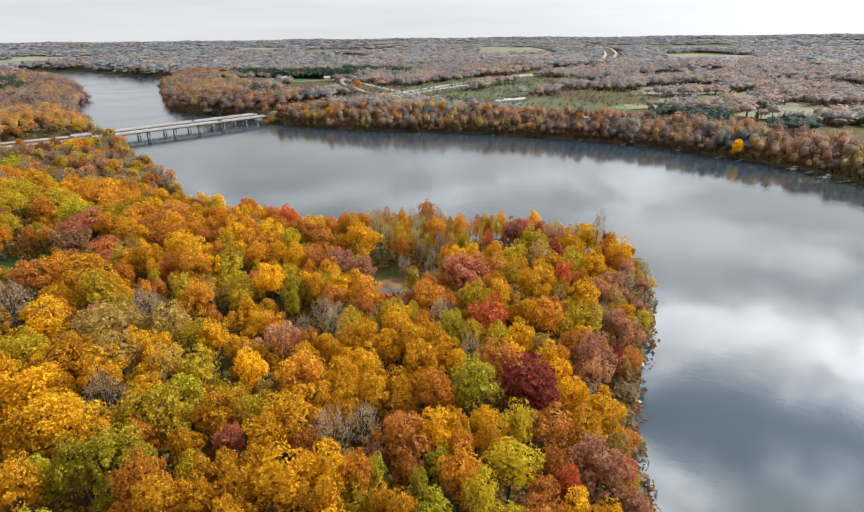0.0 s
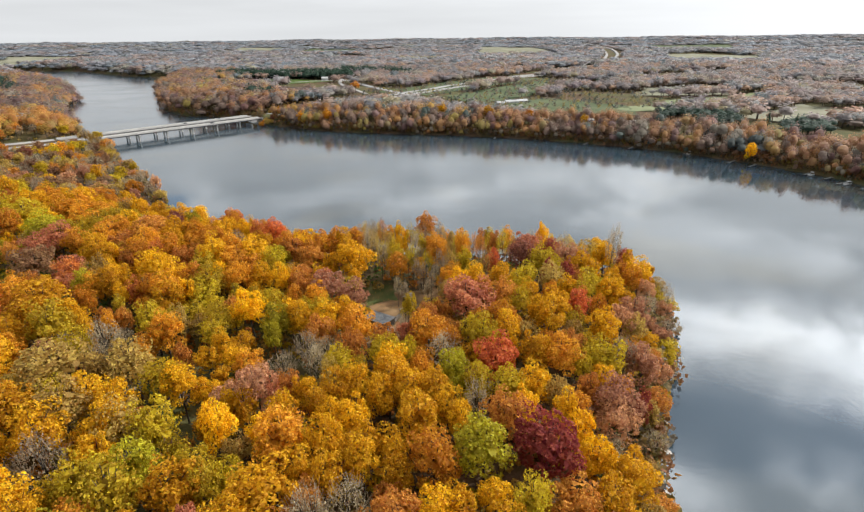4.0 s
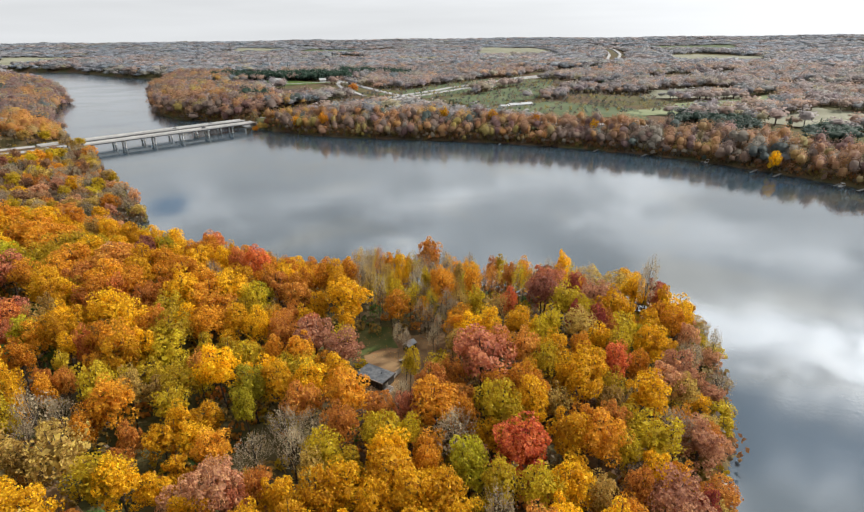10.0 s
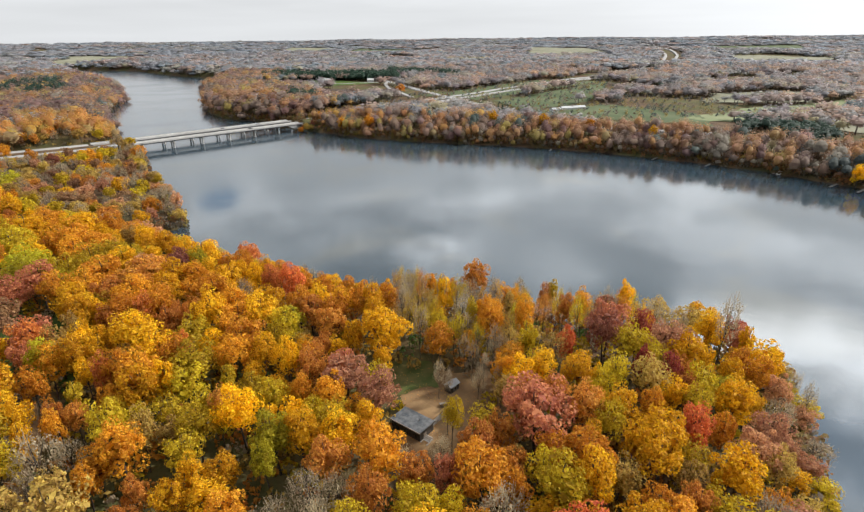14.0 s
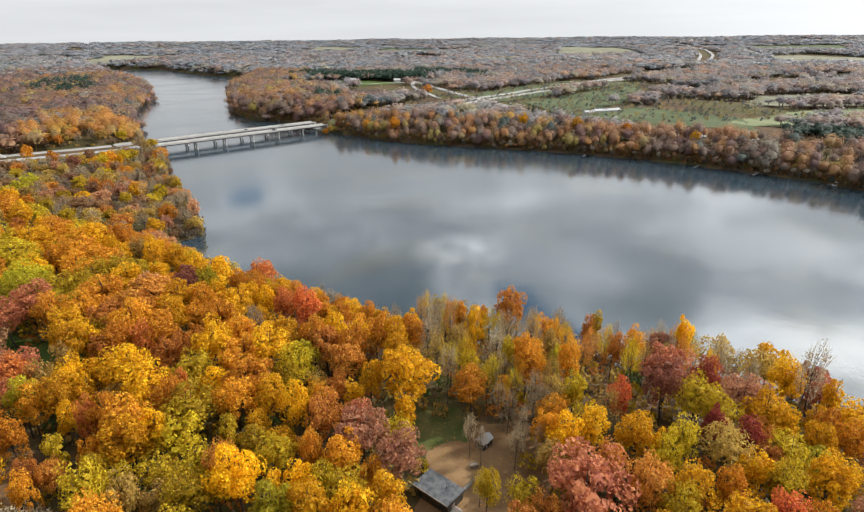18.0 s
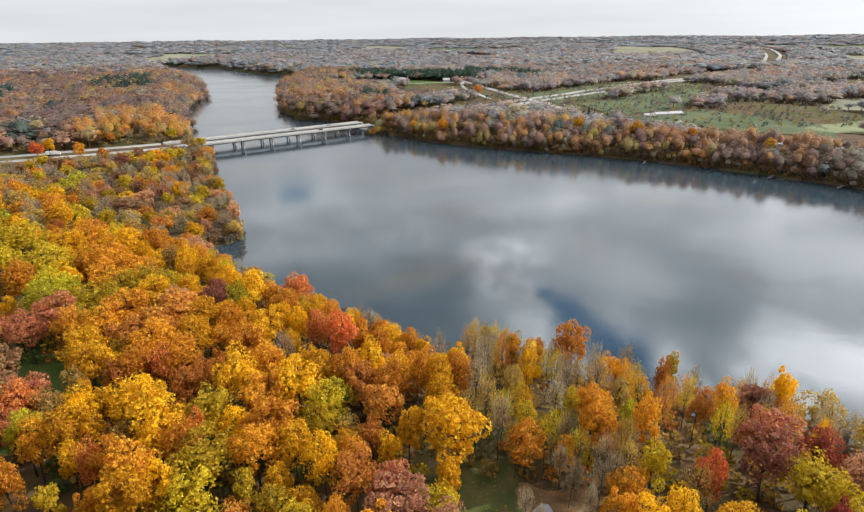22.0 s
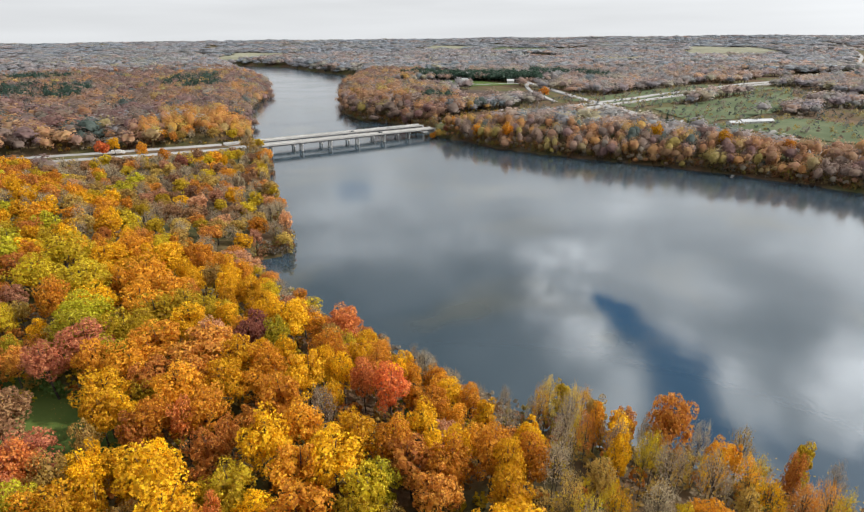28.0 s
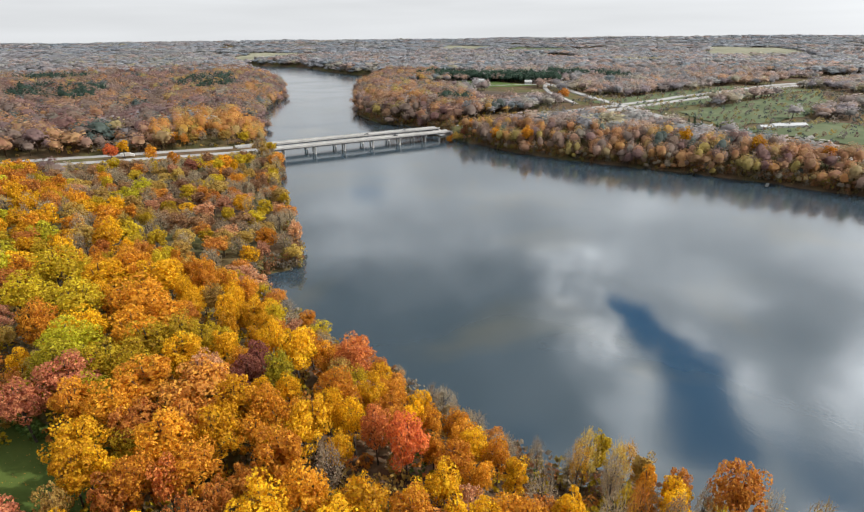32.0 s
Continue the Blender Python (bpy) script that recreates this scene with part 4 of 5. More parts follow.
def woods(name, label, places, radii, colours, rng, leaves, size, tall=1.0, patterns=7, cols=8, rows=5):
    """Many trees too far off to be told apart singly, joined."""
    shapes = [far_crown(rng, leaves, size, cols, rows) for _ in range(patterns)]
    x, y = places[:, 0], places[:, 1]
    z = land(x, y)
    which = rng.integers(0, patterns, len(x))
    vs, tint, ns = [], [], []
    for k in range(patterns):
        i = np.where(which == k)[0]
        v, w, dark = shapes[k]
        t = rng.uniform(0, 6.283, len(i))[:, None]
        s = (radii[i] / 4.6)[:, None]
        hs = tall * (0.62 + 0.3 * s) * rng.uniform(0.68, 1.2, (len(i), 1))
        vs.append(np.stack([(v[:, 0] * np.cos(t) - v[:, 1] * np.sin(t)) * s + x[i, None], (v[:, 0] * np.sin(t) + v[:, 1] * np.cos(t)) * s + y[i, None], v[:, 2] * hs + z[i, None]], -1).reshape(-1, 3))
        ns.append(np.stack([w[:, 0] * np.cos(t) - w[:, 1] * np.sin(t), w[:, 0] * np.sin(t) + w[:, 1] * np.cos(t), w[:, 2] + 0 * t], -1).reshape(-1, 3))
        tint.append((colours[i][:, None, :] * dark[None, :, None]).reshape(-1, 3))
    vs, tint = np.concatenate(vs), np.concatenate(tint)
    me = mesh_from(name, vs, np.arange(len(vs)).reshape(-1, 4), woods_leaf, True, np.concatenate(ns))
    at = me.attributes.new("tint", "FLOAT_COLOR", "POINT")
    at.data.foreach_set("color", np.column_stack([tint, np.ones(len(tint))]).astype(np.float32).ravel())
    return tagged(new(name, me), label, "woods", kind="stuff")


def in_patches(rng, p, size, colours, fresh):
    """Give about half of the trees the colour of the patch of wood that they stand in."""
    key = np.floor((p + np.stack([waves(p[:, 0], p[:, 1], size * 3, 1.0), waves(p[:, 1], p[:, 0], size * 3, 2.0)], -1) * size * 0.5) / size).astype(int)
    key, cell = np.unique(key, axis=0, return_inverse=True)
    own = fresh(len(key))[cell.ravel()] * rng.uniform(0.8, 1.2, (len(p), 1))
    return np.where(rng.random((len(p), 1)) < 0.5, own, colours)


def pick(rng, n, weights, haze_share=0.0, grey=(0.215, 0.225, 0.24)):
    """Crown colours by weight, with a share of blue-grey haze mixed into them."""
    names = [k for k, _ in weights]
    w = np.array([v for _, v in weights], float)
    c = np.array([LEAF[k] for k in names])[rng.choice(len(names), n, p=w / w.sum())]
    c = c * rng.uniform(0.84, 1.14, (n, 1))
    return c + (np.array(grey) - c) * haze_share * rng.uniform(0.75, 1.2, (n, 1))


def spots(rng, n, x0, x1, y0, y1, keep):
    x, y = rng.uniform(x0, x1, n), rng.uniform(y0, y1, n)
    ok = keep(x, y)
    return np.stack([x[ok], y[ok]], -1)


def poisson(rng, pts, gap):
    """Thin random places to about one in a cell of the given size."""
    key = np.floor(pts / gap).astype(int)
    key, i = np.unique(key, axis=0, return_index=True)
    return (key + 0.5 + rng.uniform(-0.3, 0.3, key.shape) + np.column_stack([0.5 * (key[:, 1] % 2), np.zeros(len(key))])) * gap


GREY = [("bare", 0.20), ("brown", 0.34), ("rust", 0.16), ("dusty", 0.1), ("tan", 0.1), ("olive", 0.06), ("pine", 0.06)]
FARBANK = [("rust", 0.26), ("brown", 0.26), ("maroon", 0.12), ("orange", 0.14), ("dusty", 0.04), ("tan", 0.03), ("gold", 0.06), ("olive", 0.08), ("bare", 0.03), ("pine", 0.03)]
INLAND = [("rust", 0.13), ("brown", 0.36), ("maroon", 0.26), ("orange", 0.07), ("dusty", 0.05), ("gold", 0.04), ("olive", 0.06), ("bare", 0.03), ("pine", 0.09)]
BRIGHT = [("orange", 0.34), ("tan", 0.26), ("gold", 0.12), ("rust", 0.14), ("dusty", 0.1), ("olive", 0.06)]
PLAIN = [("bare", 0.46), ("tan", 0.18), ("rust", 0.09), ("brown", 0.14), ("orange", 0.06), ("gold", 0.05), ("olive", 0.14), ("dusty", 0.08), ("yellow", 0.01)]
BLAZE = [("gold", 0.3), ("orange", 0.22), ("olive", 0.18), ("rust", 0.12), ("yellow", 0.07), ("lime", 0.07), ("tan", 0.12), ("bare", 0.1)]


# grey: haze tone put into the crowns' colour
def stand(name, label, box, gap, keep, mix, leaves, size, radius, seed, haze_share=0.0, tall=1.0, grey=(0.215, 0.225, 0.24)):
    g = np.random.default_rng(seed)
    area = (box[1] - box[0]) * (box[3] - box[2])
    p = poisson(g, spots(g, int(area / gap**2 * 2.2), *box, lambda x, y: keep(x, y) & (shore(x, y) > 0.5) & ~open_ground(x, y)), gap)
    c = in_patches(g, p, gap * 3.2, pick(g, len(p), mix, haze_share, grey), lambda n: pick(g, n, mix, haze_share, grey))
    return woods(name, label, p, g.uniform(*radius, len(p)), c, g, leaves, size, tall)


# the wood before the bridge, tree by tree
for x, y, colour, r in ((-425, 497, "yellow", 5.5), (-419, 479, "red", 5.5), (-384, 486, "orange", 6), (-314, 487, "orange", 6.5), (-318, 412, "lime", 6), (-304, 389, "lime", 7), (-300, 480, "yellow", 3), (-330, 470, "maroon", 6)):
    plant(colour, x, y, r, rnd, LOWLAND_KIND[colour], 0.85, "before the bridge")
for x, y in scatter(rng, 16000, -430, -120, 110, 585, 8.2, TREES, lambda x, y: (shore(x, y) > 0.8) & ~near_land(x, y) & ~open_ground(x, y) & (y > 40 - 0.75 * x) & ((x < -190 - 0.12 * y) | (y >= 300 - 0.1 * x))):
    s = float(shore(np.array(x), np.array(y)))
    mix = BLAZE if y < 314 - 0.44 * (x + 191) and s > 26 else SHORE_MIX if s < 9 else PLAIN
    colour = rnd.choices([c for c, _ in mix], [w for _, w in mix])[0]
    low = mix is not BLAZE
    plant(colour, x, y, rnd.uniform(4.2, 7.6) if colour != "bare" else rnd.uniform(3.4, 5.2), rnd, LOWLAND_KIND[colour], rnd.uniform(0.55, 0.85) if low else rnd.uniform(0.75, 1.0), "before the bridge")

stand("woods", "golden autumn wood on the near bank", (-520, -190, 40, 470), 8.0, lambda x, y: (y <= 40 - 0.75 * x) & ~near_land(x, y), BLAZE, 110, 1.5, (3.2, 5.2), 61)
stand("woods", "golden autumn wood at the root of the point", (-240, 46, -90, 47), 8.0, lambda x, y: shore(x, y) > 2, BLAZE, 110, 1.1, (3.4, 5.6), 68)
BEHIND_ROAD = [(-440, 540), (-372, 600), (-430, 690), (-520, 660)]
stand("woods", "tan and orange trees behind the highway", (-640, -360, 520, 730), 9.0, lambda x, y: inside(x, y, BEHIND_ROAD), BRIGHT, 170, 1.05, (3.8, 6.2), 60, 0.26)
stand("woods", "rust-coloured wood along the far bank", (-240, 420, 330, 760), 6.6, lambda x, y: (shore(x, y) < 44 + 12 * waves(x, y, 90, 2.0)) & (x > -225) & ((x > -120) | (y > 590)), FARBANK, 190, 0.85, (3.0, 5.8), 63, 0.42, 0.94)
stand("woods", "low brown saplings along the foot of the far bank", (-240, 420, 330, 760), 4.4, lambda x, y: (shore(x, y) < 13) & (x > -225) & ((x > -120) | (y > 590)), GREY, 60, 0.9, (2.0, 3.4), 67, 0.3, 0.5)
stand("woods", "rust-coloured wood on the far headland", (-700, -180, 740, 1500), 9.5, lambda x, y: (x > -640) & (shore(x, y) < 150) & (y > 760), FARBANK, 90, 1.4, (4.8, 8.4), 64, 0.47, 0.9)
stand("woods", "autumn wood beyond the highway", (-1500, -420, 420, 1900), 11.5, lambda x, y: (x < -400) & (np.hypot(x, y) < 1900) & (shore(x, y) < 900) & ~inside(x, y, BEHIND_ROAD) & ~inside(x, y, [(-760, 1500), (-400, 800), (-300, 800), (-400, 1900), (-900, 1900)]), INLAND, 80, 1.6, (5.4, 9.6), 65, 0.47, 0.84)
FAR_FIELDS = [[(228, 3250), (196, 2500), (521, 2480), (600, 3230)], [(-700, 3300), (-640, 2700), (-330, 2650), (-300, 3250)], [(900, 2300), (760, 1900), (1000, 1750), (1200, 2150)],
              [(-1800, 2500), (-1560, 2050), (-1330, 2200), (-1500, 2650)], [(1200, 3300), (1050, 2700), (1350, 2600), (1600, 3100)], [(-1150, 3500), (-1050, 3000), (-800, 2950), (-800, 3450)]]
for k, corners in enumerate(FAR_FIELDS):
    patch("field", corners, (stubble_mat, meadow_mat, stubble_mat)[k % 3], "distant pale field among woods", "field", 2.5, 30, 30.0)
TAME = [(-150, 860), (60, 680), (330, 740), (330, 900), (270, 1240), (150, 1330), (-60, 1150)]


def far_keep(x, y):
    az = np.degrees(np.arctan2(-x, y))
    r = np.hypot(x, y)
    lumps = waves(x, y, 420, 1.0) + 0.5 * waves(x, y, 150, 3.0)
    return (az > -44) & (az < 64) & (r > 560) & (r < 1750) & (lumps > np.where(inside(x, y, TAME), 0.22, -0.35)) & (x > -500 + 0.12 * (y - 800)) & ((shore(x, y) > 44) | (y > 1500))


# farther back, the haze in the colour is paler, bluer and stronger
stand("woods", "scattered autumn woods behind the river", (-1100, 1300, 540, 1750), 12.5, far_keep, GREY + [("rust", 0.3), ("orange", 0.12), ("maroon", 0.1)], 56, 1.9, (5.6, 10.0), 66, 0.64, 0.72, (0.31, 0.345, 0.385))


# most of these crowns' colour is painted-in haze, rising towards the horizon
def distant(name, label, r0, r1, gap, mix, seed, leaves, size, density, haze_share, tall):
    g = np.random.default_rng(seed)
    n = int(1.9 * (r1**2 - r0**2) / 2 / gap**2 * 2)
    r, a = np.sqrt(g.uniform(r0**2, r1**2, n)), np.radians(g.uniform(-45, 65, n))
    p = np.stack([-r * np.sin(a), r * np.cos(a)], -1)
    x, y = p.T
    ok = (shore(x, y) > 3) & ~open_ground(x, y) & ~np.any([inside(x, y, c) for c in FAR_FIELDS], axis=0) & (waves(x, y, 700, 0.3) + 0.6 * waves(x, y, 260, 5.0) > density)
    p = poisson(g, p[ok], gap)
    c = in_patches(g, p, gap * 6, pick(g, len(p), mix, haze_share, (0.33, 0.372, 0.42)), lambda n: pick(g, n, mix, haze_share, (0.33, 0.372, 0.42)))
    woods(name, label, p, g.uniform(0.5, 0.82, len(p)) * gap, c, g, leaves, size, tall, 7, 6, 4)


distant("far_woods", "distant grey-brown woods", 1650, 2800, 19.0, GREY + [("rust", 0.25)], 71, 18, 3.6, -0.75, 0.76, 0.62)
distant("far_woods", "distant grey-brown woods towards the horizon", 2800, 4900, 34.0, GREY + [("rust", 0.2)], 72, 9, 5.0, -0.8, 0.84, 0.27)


# ---- undergrowth ----
def bushes(name, label, places, high, colours, g, leaves=42, size=1.0):
    """Low shrubs and saplings, joined."""
    p, v, _ = lobed_points(g, leaves * 5, 1.9, 2.6, 1.9, 8, 0.9, -0.6)
    x, y = places.T
    z = land(x, y)
    vs = []
    for i in range(len(x)):
        k = g.integers(0, 4) * leaves
        q = leaf_quads(g, p[k:k + leaves] * [1, 1, high[i]] * g.uniform(0.7, 1.25) + [x[i], y[i], z[i]], v[k:k + leaves], size)[0]
        vs.append(q)
    vs = np.concatenate(vs)
    me = mesh_from(name, vs, np.arange(len(vs)).reshape(-1, 4), woods_leaf)
    tint = np.repeat(colours, len(vs) // len(x), 0)
    at = me.attributes.new("tint", "FLOAT_COLOR", "POINT")
    at.data.foreach_set("color", np.column_stack([tint, np.ones(len(tint))]).astype(np.float32).ravel())
    return tagged(new(name, me), label, "bushes", kind="stuff")


g = np.random.default_rng(90)
p = poisson(g, spots(g, 9000, -240, 95, 20, 330, lambda x, y: (shore(x, y) > 0.3) & (y < 320 - 0.1 * x) & ~open_ground(x, y)), 5.2)
bushes("undergrowth", "brown and olive undergrowth beneath the trees", p, g.uniform(0.5, 1.2, len(p)), pick(g, len(p), [("tan", 0.3), ("olive", 0.3), ("rust", 0.2), ("bare", 0.15), ("green", 0.05)]) * 0.8, g)
a, b = RIVER, np.roll(RIVER, -1, 0)
i = g.choice(len(a), 60000, p=np.hypot(*(b - a).T) / np.hypot(*(b - a).T).sum())
p = a[i] + (b - a)[i] * g.uniform(0, 1, (60000, 1)) + g.uniform(-8, 8, (60000, 2))
s = shore(p[:, 0], p[:, 1])
p = p[(s > 0.2) & (s < 6) & (p[:, 1] > 50) & (p[:, 1] < 1300) & (np.abs(line_distance(p[:, 0], p[:, 1], HIGHWAY)) > 20)]
p = poisson(g, p, 2.6)
bushes("shore_bushes", "dark brown bushes along the water's edge", p, g.uniform(0.7, 1.7, len(p)), pick(g, len(p), [("bare", 0.3), ("tan", 0.15), ("rust", 0.35), ("olive", 0.2)], 0.3) * 0.62, g, 26, 1.3)
p = poisson(g, spots(g, 2500, -200, 330, 640, 1250, lambda x, y: inside(x, y, TAME) & (waves(x, y, 60, 2.0) > -0.35)), 7.5)
bushes("meadow_bushes", "scattered dull bushes on the rough meadow", p, g.uniform(0.6, 1.6, len(p)), pick(g, len(p), [("bare", 0.25), ("olive", 0.3), ("brown", 0.2), ("pine", 0.25)], 0.5) * 0.8, g, 22, 1.5)
g = np.random.default_rng(91)
p = HIGHWAY[2:5][:, None, :] + (np.roll(HIGHWAY, -1, 0)[2:5] - HIGHWAY[2:5])[:, None, :] * g.uniform(0, 1, (3, 900, 1)) + g.normal(0, 24, (3, 900, 2))
p = p.reshape(-1, 2)
w = np.minimum(line_distance(p[:, 0], p[:, 1], HIGHWAY), line_distance(p[:, 0], p[:, 1], HIGHWAY + np.array([-19.6, 17.2])))
p = poisson(g, p[(w > 13) & (w < 40) & (shore(p[:, 0], p[:, 1]) > 1)], 4.0)
w = np.minimum(line_distance(p[:, 0], p[:, 1], HIGHWAY), line_distance(p[:, 0], p[:, 1], HIGHWAY + np.array([-19.6, 17.2])))
p = p[w > 10]
bushes("verge_bushes", "dull brown and olive scrub along the highway", p, g.uniform(0.4, 1.0, len(p)), pick(g, len(p), [("tan", 0.4), ("olive", 0.2), ("bare", 0.35), ("orange", 0.05)], 0.15) * 0.95, g, 26, 1.2)


# ---- bridge ----
def part(name, bm, mat, parent, label=""):
    """Link a bmesh as one mesh under a thing or a part."""
    me = bpy.data.meshes.new(name)
    bmesh.ops.recalc_face_normals(bm, faces=bm.faces)
    bm.to_mesh(me)
    bm.free()
    me.materials.append(mat)
    ob = new(name, me)
    ob.parent = parent
    return tagged(ob, label) if label else ob


def box(bm, size, at=(0, 0, 0), turn=0.0, bevel=0.0):
    made = bmesh.ops.create_cube(bm, size=1.0, matrix=pose(*at, 0, 0, turn) @ Matrix.Diagonal((*size, 1)))
    if bevel:
        edges = list({e for v in made["verts"] for e in v.link_edges})
        bmesh.ops.bevel(bm, geom=edges, offset=bevel, segments=1, affect="EDGES")
    return bm


def boxed(size, at=(0, 0, 0), turn=0.0, bevel=0.0):
    return box(bmesh.new(), size, at, turn, bevel)


def post(radius, height, at=(0, 0, 0), sides=10, top=None):
    bm = bmesh.new()
    bmesh.ops.create_cone(bm, cap_ends=True, segments=sides, radius1=radius, radius2=radius if top is None else top, depth=height, matrix=pose(at[0], at[1], at[2] + height / 2))
    return bm


def prism(outline, y0, y1):
    """A shape drawn in x and z, drawn out along y."""
    bm = bmesh.new()
    a = [bm.verts.new((x, y0, z)) for x, z in outline]
    b = [bm.verts.new((x, y1, z)) for x, z in outline]
    bm.faces.new(a)
    bm.faces.new(b[::-1])
    for i in range(len(a)):
        j = (i + 1) % len(a)
        bm.faces.new((a[i], a[j], b[j], b[i]))
    return bm


DECK_Z, SPAN, BRIDGE_LONG = 8.0, 29.0, 212.0
BRIDGE_TURN = math.degrees(math.atan2(705 - 552, -211 + 345))


def build_bridge(x, y):
    """One carriageway's bridge, from its western end along its own x axis."""
    root = new("highway_bridge")
    root.matrix_basis = pose(x, y, 0, 0, 0, BRIDGE_TURN)
    part("deck", boxed((BRIDGE_LONG, 12.0, 0.45), (BRIDGE_LONG / 2, 0, DECK_Z - 0.22)), asphalt, root, "pale concrete road deck")
    for side in (-1, 1):
        wall = prism([(0, 0), (0.45, 0), (0.3, 0.35), (0.22, 0.95), (0, 0.95)], 0, BRIDGE_LONG)
        bmesh.ops.transform(wall, matrix=pose(0, side * 5.55, DECK_Z + 0.004, 0, 0, -90) if side > 0 else pose(BRIDGE_LONG, side * 5.55, DECK_Z + 0.004, 0, 0, 90), verts=wall.verts)
        part("parapet", wall, concrete, root)
    for lane in (-4.6, -1.55, 1.55, 4.6):
        part("girder", boxed((BRIDGE_LONG - 2, 0.45, 1.0), (BRIDGE_LONG / 2, lane, DECK_Z - 0.95)), steel, root, "dark weathered steel girder")
    for k in range(6):
        px = 36 + SPAN * k
        pier = part("pier", boxed((1.5, 11.4, 1.1), (px, 0, DECK_Z - 2.01), 0, 0.08), concrete, root, "concrete pier with two columns")
        for lane in (-3.4, 3.4):
            part("column", post(0.75, 8.4, (px, lane, DECK_Z - 2.5 - 8.4), 12), concrete, pier)
            part("footing", boxed((2.2, 2.2, 1.2), (px, lane, -0.45), 0, 0.1), concrete, pier)
    for px in (1.0, BRIDGE_LONG - 1.0):
        part("abutment", boxed((2.0, 13.0, 5.5), (px, 0, DECK_Z - 3.6), 0, 0.1), concrete, root)
    for lane in (-1.9, 1.9):
        part("lane_line", boxed((BRIDGE_LONG, 0.16, 0.012), (BRIDGE_LONG / 2, lane, DECK_Z + 0.012)), concrete, root)
    return tagged(root, "long low concrete highway bridge on column piers", "bridge", "twin bridges")


AXIS = Vector((math.cos(radians(BRIDGE_TURN)), math.sin(radians(BRIDGE_TURN)), 0))
SIDE = Vector((-AXIS.y, AXIS.x, 0))
for by in (0.0, 26.0):
    at = Vector((-345, 552, 0)) + SIDE * by - AXIS * 4
    build_bridge(at.x, at.y)


# ---- vehicles ----
paint = {c: surface("car_paint_" + c, v, tuple(min(1, k * 1.15) for k in v), 0.5, 0.3, 0.0, 0.02, spec=0.6) for c, v in (("white", (0.75, 0.75, 0.73)), ("dark", (0.04, 0.045, 0.05)), ("silver", (0.4, 0.41, 0.42)))}
tyre_mat = surface("tyre_rubber", (0.02, 0.02, 0.02), (0.035, 0.035, 0.035), 3.0, 0.9)
glass_mat = surface("dark_window_glass", (0.02, 0.025, 0.03), (0.04, 0.045, 0.05), 0.5, 0.08, spec=0.8)


def build_car(colour, at, turn, truck=False):
    root = new("truck" if truck else "car")
    root.matrix_basis = pose(*at, 0, 0, turn)
    if truck:
        part("cargo_box", boxed((8.0, 2.5, 2.7), (-1.6, 0, 2.25), 0, 0.06), paint[colour], root)
        part("cab", prism([(2.6, 0.5), (4.9, 0.5), (4.9, 1.5), (4.3, 2.7), (2.6, 2.7)], -1.2, 1.2), paint[colour], root)
        part("windscreen", boxed((0.08, 2.0, 0.8), (4.66, 0, 2.0)), glass_mat, root)
        wheels, r = (-4.4, -3.2, 3.6), 0.5
    else:
        part("body", prism([(-2.2, 0.35), (2.2, 0.35), (2.25, 0.75), (1.1, 0.95), (-2.1, 0.98), (-2.25, 0.7)], -0.88, 0.88), paint[colour], root)
        part("cabin", prism([(-1.9, 0.96), (1.0, 0.93), (0.3, 1.45), (-1.3, 1.47)], -0.76, 0.76), glass_mat, root, "dark glass cabin")
        part("roof", prism([(-1.3, 1.47), (0.3, 1.45), (0.2, 1.51), (-1.2, 1.53)], -0.72, 0.72), paint[colour], root)
        wheels, r = (-1.35, 1.4), 0.33
    for wx in wheels:
        for wy in (-0.95, 0.95):
            bm = bmesh.new()
            bmesh.ops.create_cone(bm, cap_ends=True, segments=12, radius1=r, radius2=r, depth=0.25, matrix=pose(wx, wy, r, 90))
            part("wheel", bm, tyre_mat, root)
    return tagged(root, {"white": "white", "dark": "dark", "silver": "silver-grey"}[colour] + (" box truck on the highway" if truck else " car on the highway"), "truck" if truck else "car", "traffic")


def on_bridge(along, by, lane):
    p = Vector((-345, 552, DECK_Z + 0.02)) + SIDE * (by + lane) + AXIS * (along - 4)
    return tuple(p)


build_car("dark", on_bridge(128, 26, -1.8), BRIDGE_TURN + 180)
build_car("silver", on_bridge(172, 26, 1.8), BRIDGE_TURN + 180)
build_car("dark", on_bridge(150, 0, 1.8), BRIDGE_TURN)
build_car("white", (-428, 503, 7.9), 40, True)


# ---- buildings ----
roof_grey = surface("grey_roof", (0.34, 0.345, 0.35), (0.48, 0.485, 0.49), 0.4, 0.7)
roof_pale = surface("pale_metal_roof", (0.42, 0.43, 0.44), (0.52, 0.53, 0.54), 0.2, 0.6)
stone_mat = surface("pale_stone", (0.34, 0.32, 0.29), (0.52, 0.50, 0.46), 0.8, 0.9)
slate = surface("dark_slate_roof", (0.06, 0.07, 0.08), (0.16, 0.165, 0.17), 0.9, 0.7)
wood_dark = surface("dark_stained_boards", (0.035, 0.03, 0.026), (0.075, 0.062, 0.05), 0.8, 0.8)
wood_pale = surface("weathered_boards", (0.24, 0.20, 0.16), (0.38, 0.33, 0.27), 0.7, 0.85)
siding_white = surface("white_siding", (0.50, 0.50, 0.49), (0.62, 0.62, 0.60), 0.3, 0.7)
wood_dock = surface("grey_dock_boards", (0.15, 0.14, 0.13), (0.24, 0.23, 0.21), 0.7, 0.85)
